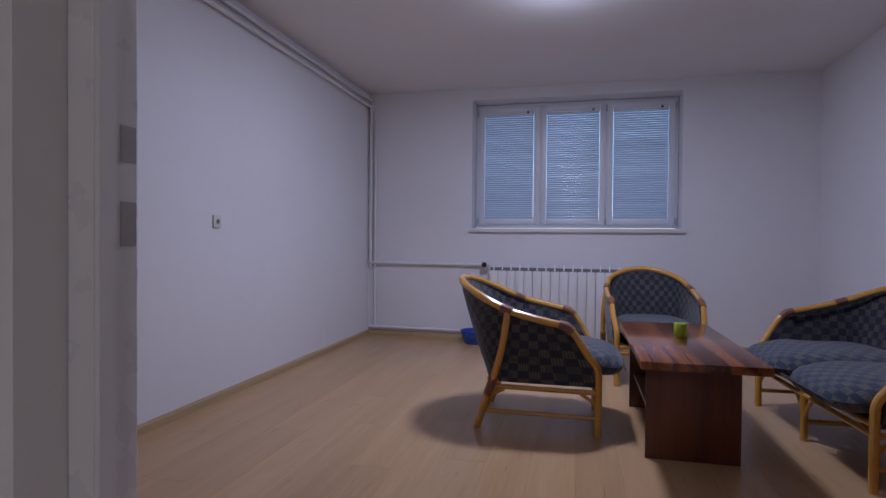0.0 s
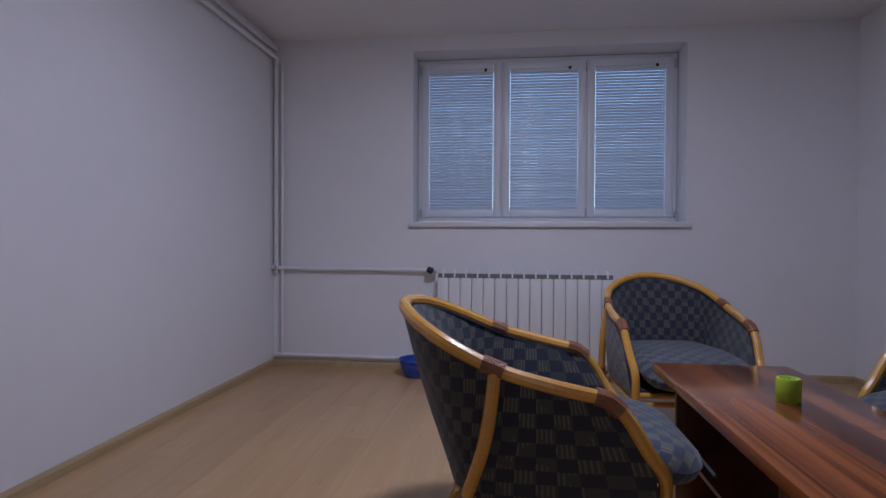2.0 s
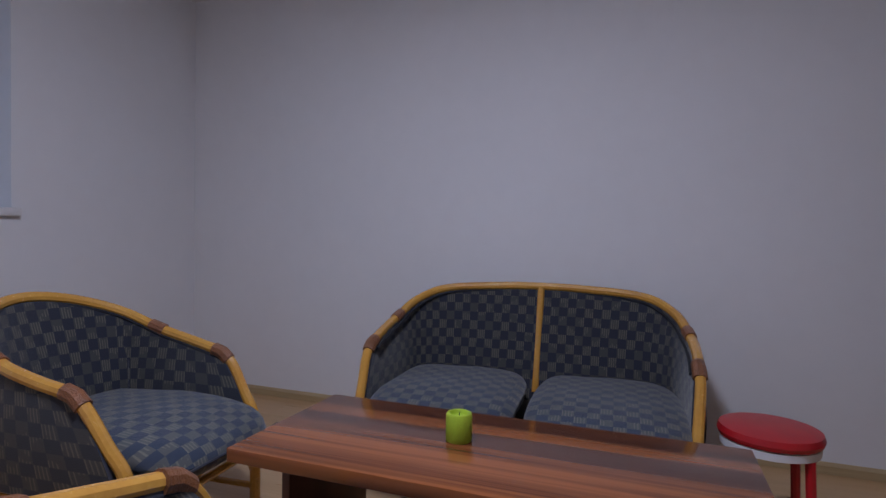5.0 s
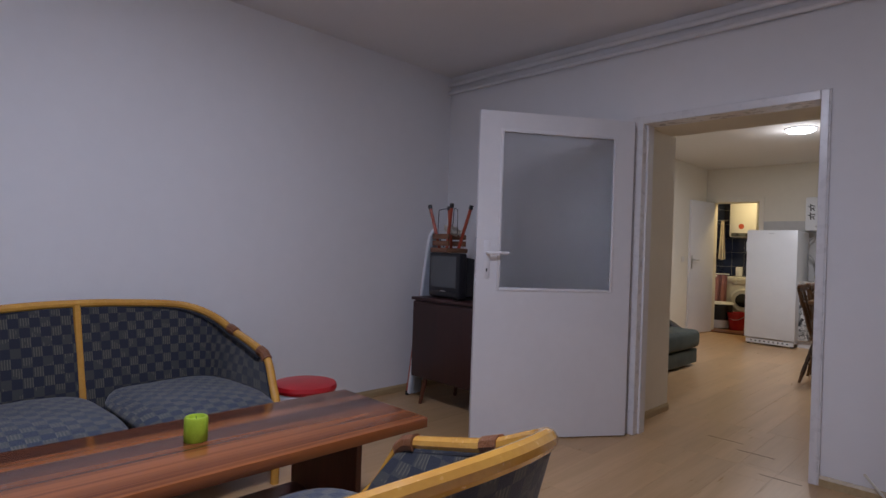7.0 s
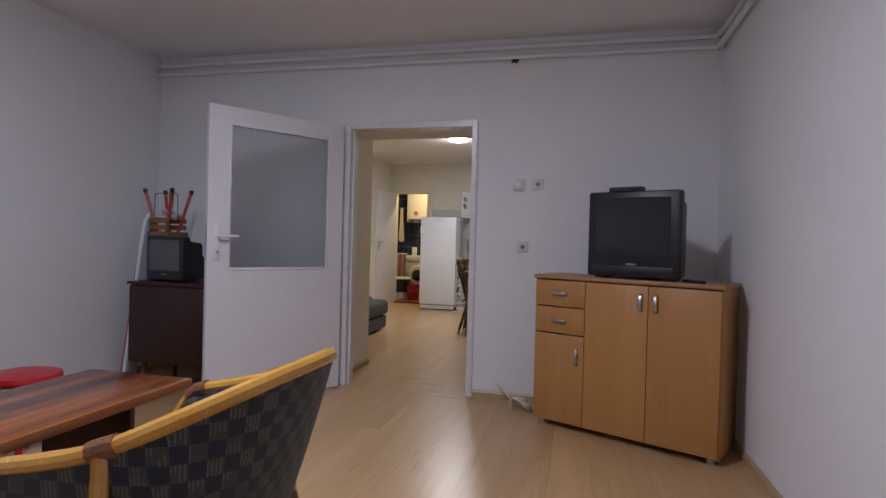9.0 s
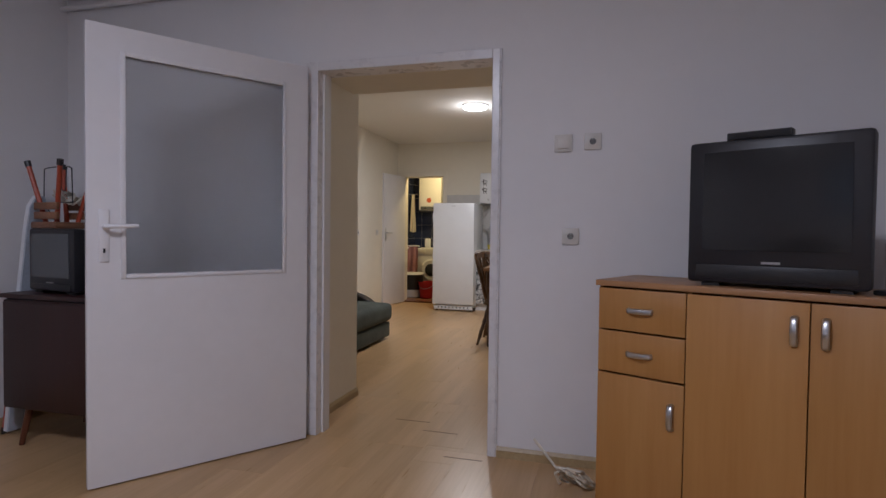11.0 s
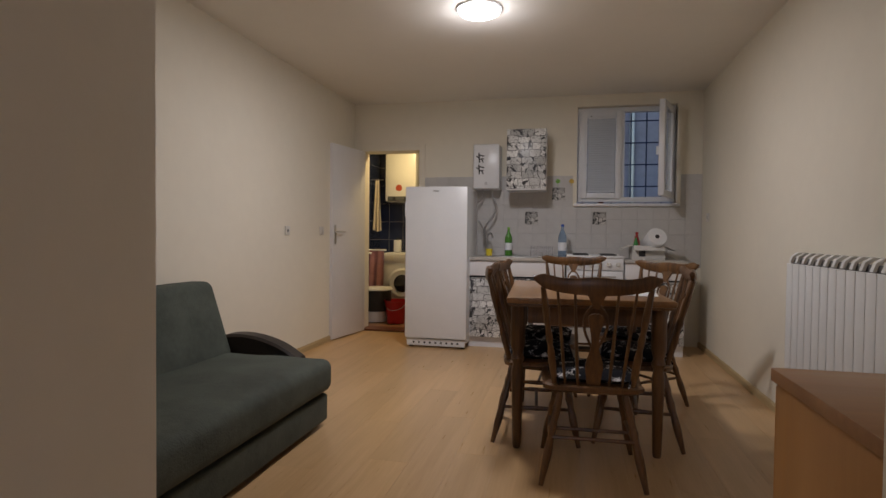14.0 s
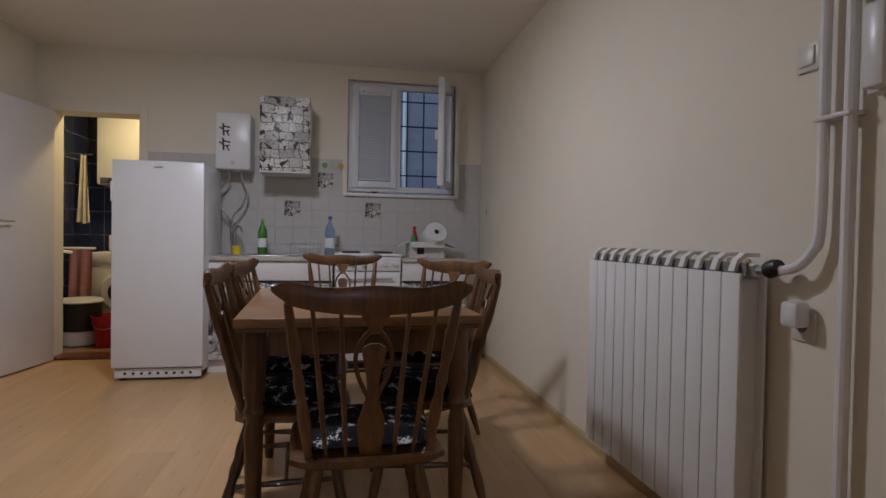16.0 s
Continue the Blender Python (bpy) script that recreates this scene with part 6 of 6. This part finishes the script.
# outside
structure("ground", boxed(-400, 400, -400, 400, -0.6, -0.4), material("dark_paving", (0.07, 0.07, 0.075), 0.9, var=0.2, scale=0.5), "dark ground outside", "ground")
nb = thing("neighbour_house", pose(0, -11.5, -0.4), "grey plastered house across the yard", "house")
M_PLASTER = material("grey_plaster", (0.42, 0.39, 0.46), 0.9, var=0.2, scale=0.8, bump=0.3)
part("wall", wall_mesh([-9, 9], [0, 7], [(-3.0, -1.9, 1.4, 2.9), (0.6, 1.7, 1.4, 2.9)], -6, 0, along_x), M_PLASTER, nb)
part("roof", boxed(-9.4, 9.4, -6.4, 0.5, 7.0, 7.25), material("brown_roof", (0.14, 0.07, 0.05), 0.8, var=0.2), nb)
for x in (-2.45, 1.15):
    w_ = part("window", boxed(x - 0.55, x + 0.55, -0.12, -0.06, 1.4, 2.9), M_PVC, nb)
    part("pane", boxed(x - 0.47, x + 0.47, -0.059, -0.05, 1.48, 2.82), M_SCREEN, w_)
part("downpipe", tubed([(-0.9, 0.06, 0), (-0.9, 0.06, 7)], 0.06, 10), M_GREYMETAL, nb)

# ---- floor boards, wall tiles ----
plank_cache = {}
random.seed(11)


def plank(x0, x1, y0, y1):
    key = (round(x1 - x0, 3), round(y1 - y0, 3))
    if key not in plank_cache:
        w, l = key
        g = 0.0002
        me = bpy.data.meshes.new("plank")
        b = 0.0004
        vs = [(g, g, -0.008), (w - g, g, -0.008), (w - g, l - g, -0.008), (g, l - g, -0.008), (g, g, -b), (w - g, g, -b), (w - g, l - g, -b), (g, l - g, -b),
              (g + b, g + b, 0), (w - g - b, g + b, 0), (w - g - b, l - g - b, 0), (g + b, l - g - b, 0)]
        fs = [(8, 9, 10, 11)] + [(a, (a + 1) % 4, (a + 1) % 4 + 4, a + 4) for a in range(4)] + [(a + 4, (a + 1) % 4 + 4, (a + 1) % 4 + 8, a + 8) for a in range(4)]
        me.from_pydata(vs, [], fs)
        me.materials.append(M_FLOOR)
        plank_cache[key] = me
    ob = new("plank", plank_cache[key])
    ob.parent = floor
    ob.location = (x0, y0, 0)
    return ob


PW, PL = 0.205, 1.285


def lay(x0, x1, y0, y1):
    n, x = 0, x0
    while x < x1 - 0.01:
        xe = min(x + PW, x1)
        y = y0 - (n * 0.43 % 1) * PL
        while y < y1 - 0.01:
            a, b = max(y, y0), min(y + PL, y1)
            if b - a > 0.02:
                plank(x, xe, a, b)
            y += PL
        x, n = xe, n + 1


lay(XL, XR, 0.0, YW)
lay(PASS_R, PASS_L, PASS_Y, 0.0)
lay(KR, KL, KY, PASS_Y)
lay(KR, PASS_R, PASS_Y, -0.50)

tile_cache = {}


def tile(parent, m, w, h, mat, t=0.003):
    key = (w, h, t, mat.name)
    if key not in tile_cache:
        me = bpy.data.meshes.new("tile")
        b = 0.0015
        vs = [(0, 0, 0), (w, 0, 0), (w, 0, h), (0, 0, h), (0, t - b, 0), (w, t - b, 0), (w, t - b, h), (0, t - b, h), (b, t, b), (w - b, t, b), (w - b, t, h - b), (b, t, h - b)]
        fs = [(11, 10, 9, 8)] + [(a + 4, (a + 1) % 4 + 4, (a + 1) % 4, a) for a in range(4)] + [(a + 8, (a + 1) % 4 + 8, (a + 1) % 4 + 4, a + 4) for a in range(4)]
        me.from_pydata(vs, [], fs)
        me.materials.append(mat)
        tile_cache[key] = me
    ob = new("tile", tile_cache[key])
    ob.parent = parent
    ob.matrix_basis = m
    return ob


splash = structure("backsplash", wall_mesh([KR + 0.001, 1.868], [0.80, 1.742], [(KWIN[0] - 0.04, KWIN[1] + 0.04, KWIN[2] - 0.034, 1.742)], KY, KY + 0.004, along_x), M_GROUT, "grey tiled splashback behind the worktop", "tiles")
M_DECOR = print_pattern("decor_tile_print", (0.60, 0.58, 0.55), (0.03, 0.03, 0.03), 26.0)
TW = 0.151
for i in range(19):
    for j in range(6):
        x = KR + 0.004 + i * (TW + 0.0015)
        z = 0.83 + j * (TW + 0.0015)
        if x + TW > 1.866:
            continue
        if KWIN[0] - 0.04 < x + TW and x < KWIN[1] + 0.04 and z + TW > KWIN[2] - 0.035:
            hgt = KWIN[2] - 0.035 - z
            if hgt > 0.03:
                tile(splash, pose(x, KY + 0.004, z), TW, round(hgt, 3), M_TILE)
            continue
        tile(splash, pose(x, KY + 0.004, z), TW, TW, M_TILE)
bath_left = bpy.data.objects["wall_bath_left"]
bath_back = bpy.data.objects["wall_bath_back"]
for j in range(10):
    for i in range(8):
        tile(bath_back, pose(1.36 + i * 0.2035, -7.4, 0.02 + j * 0.2535), 0.2, 0.25, M_BTILE)
    for i in range(6):
        tile(bath_left, pose(2.92, -7.39 + i * 0.2035, 0.02 + j * 0.2535, 0, 0, 90), 0.2, 0.25, M_BTILE)


def picture_tile(x, z, s=0.135):
    ob = thing("decor_tile", pose(x, KY + 0.0105, z), "tile with a small black and white picture", "tile", "picture tiles")
    part("print", boxed(0, s, 0, 0.002, 0, s), M_DECOR, ob, smooth=False)


for x, z in ((0.625, 1.23), (-0.075, 1.23), (0.345, 1.485)):
    picture_tile(x, z)
for x, z, mt in ((0.42, 1.685, material("green_sticker", (0.15, 0.4, 0.05), 0.5)), (0.279, 1.685, material("yellow_sticker", (0.65, 0.42, 0.05), 0.5))):
    ob = thing("flower_sticker", pose(x, KY + 0.0105, z), "small flower-shaped wall sticker", "sticker")
    for k in range(5):
        a = k * 2 * math.pi / 5
        part("petal", lathed([(0.012, 0), (0.010, 0.003)], 10, pose(0.014 * math.cos(a), 0, 0.014 * math.sin(a), -90, 0, 0)), mt, ob)
    part("stem", boxed(-0.002, 0.002, 0, 0.002, -0.05, -0.014), mt, ob)

# open end joints between boards in the doorway
M_GAP = material("open_joint", (0.10, 0.055, 0.03), 0.9)
for gx0, gx1, gy in ((0.468, 0.682, -0.387), (0.256, 0.461, -0.247), (0.05, 0.25, 0.08)):
    part("joint_gap", boxed(gx0, gx1, gy - 0.0025, gy + 0.0025, -0.002, 0.0006), M_GAP, floor, "dark open joint between boards", False)
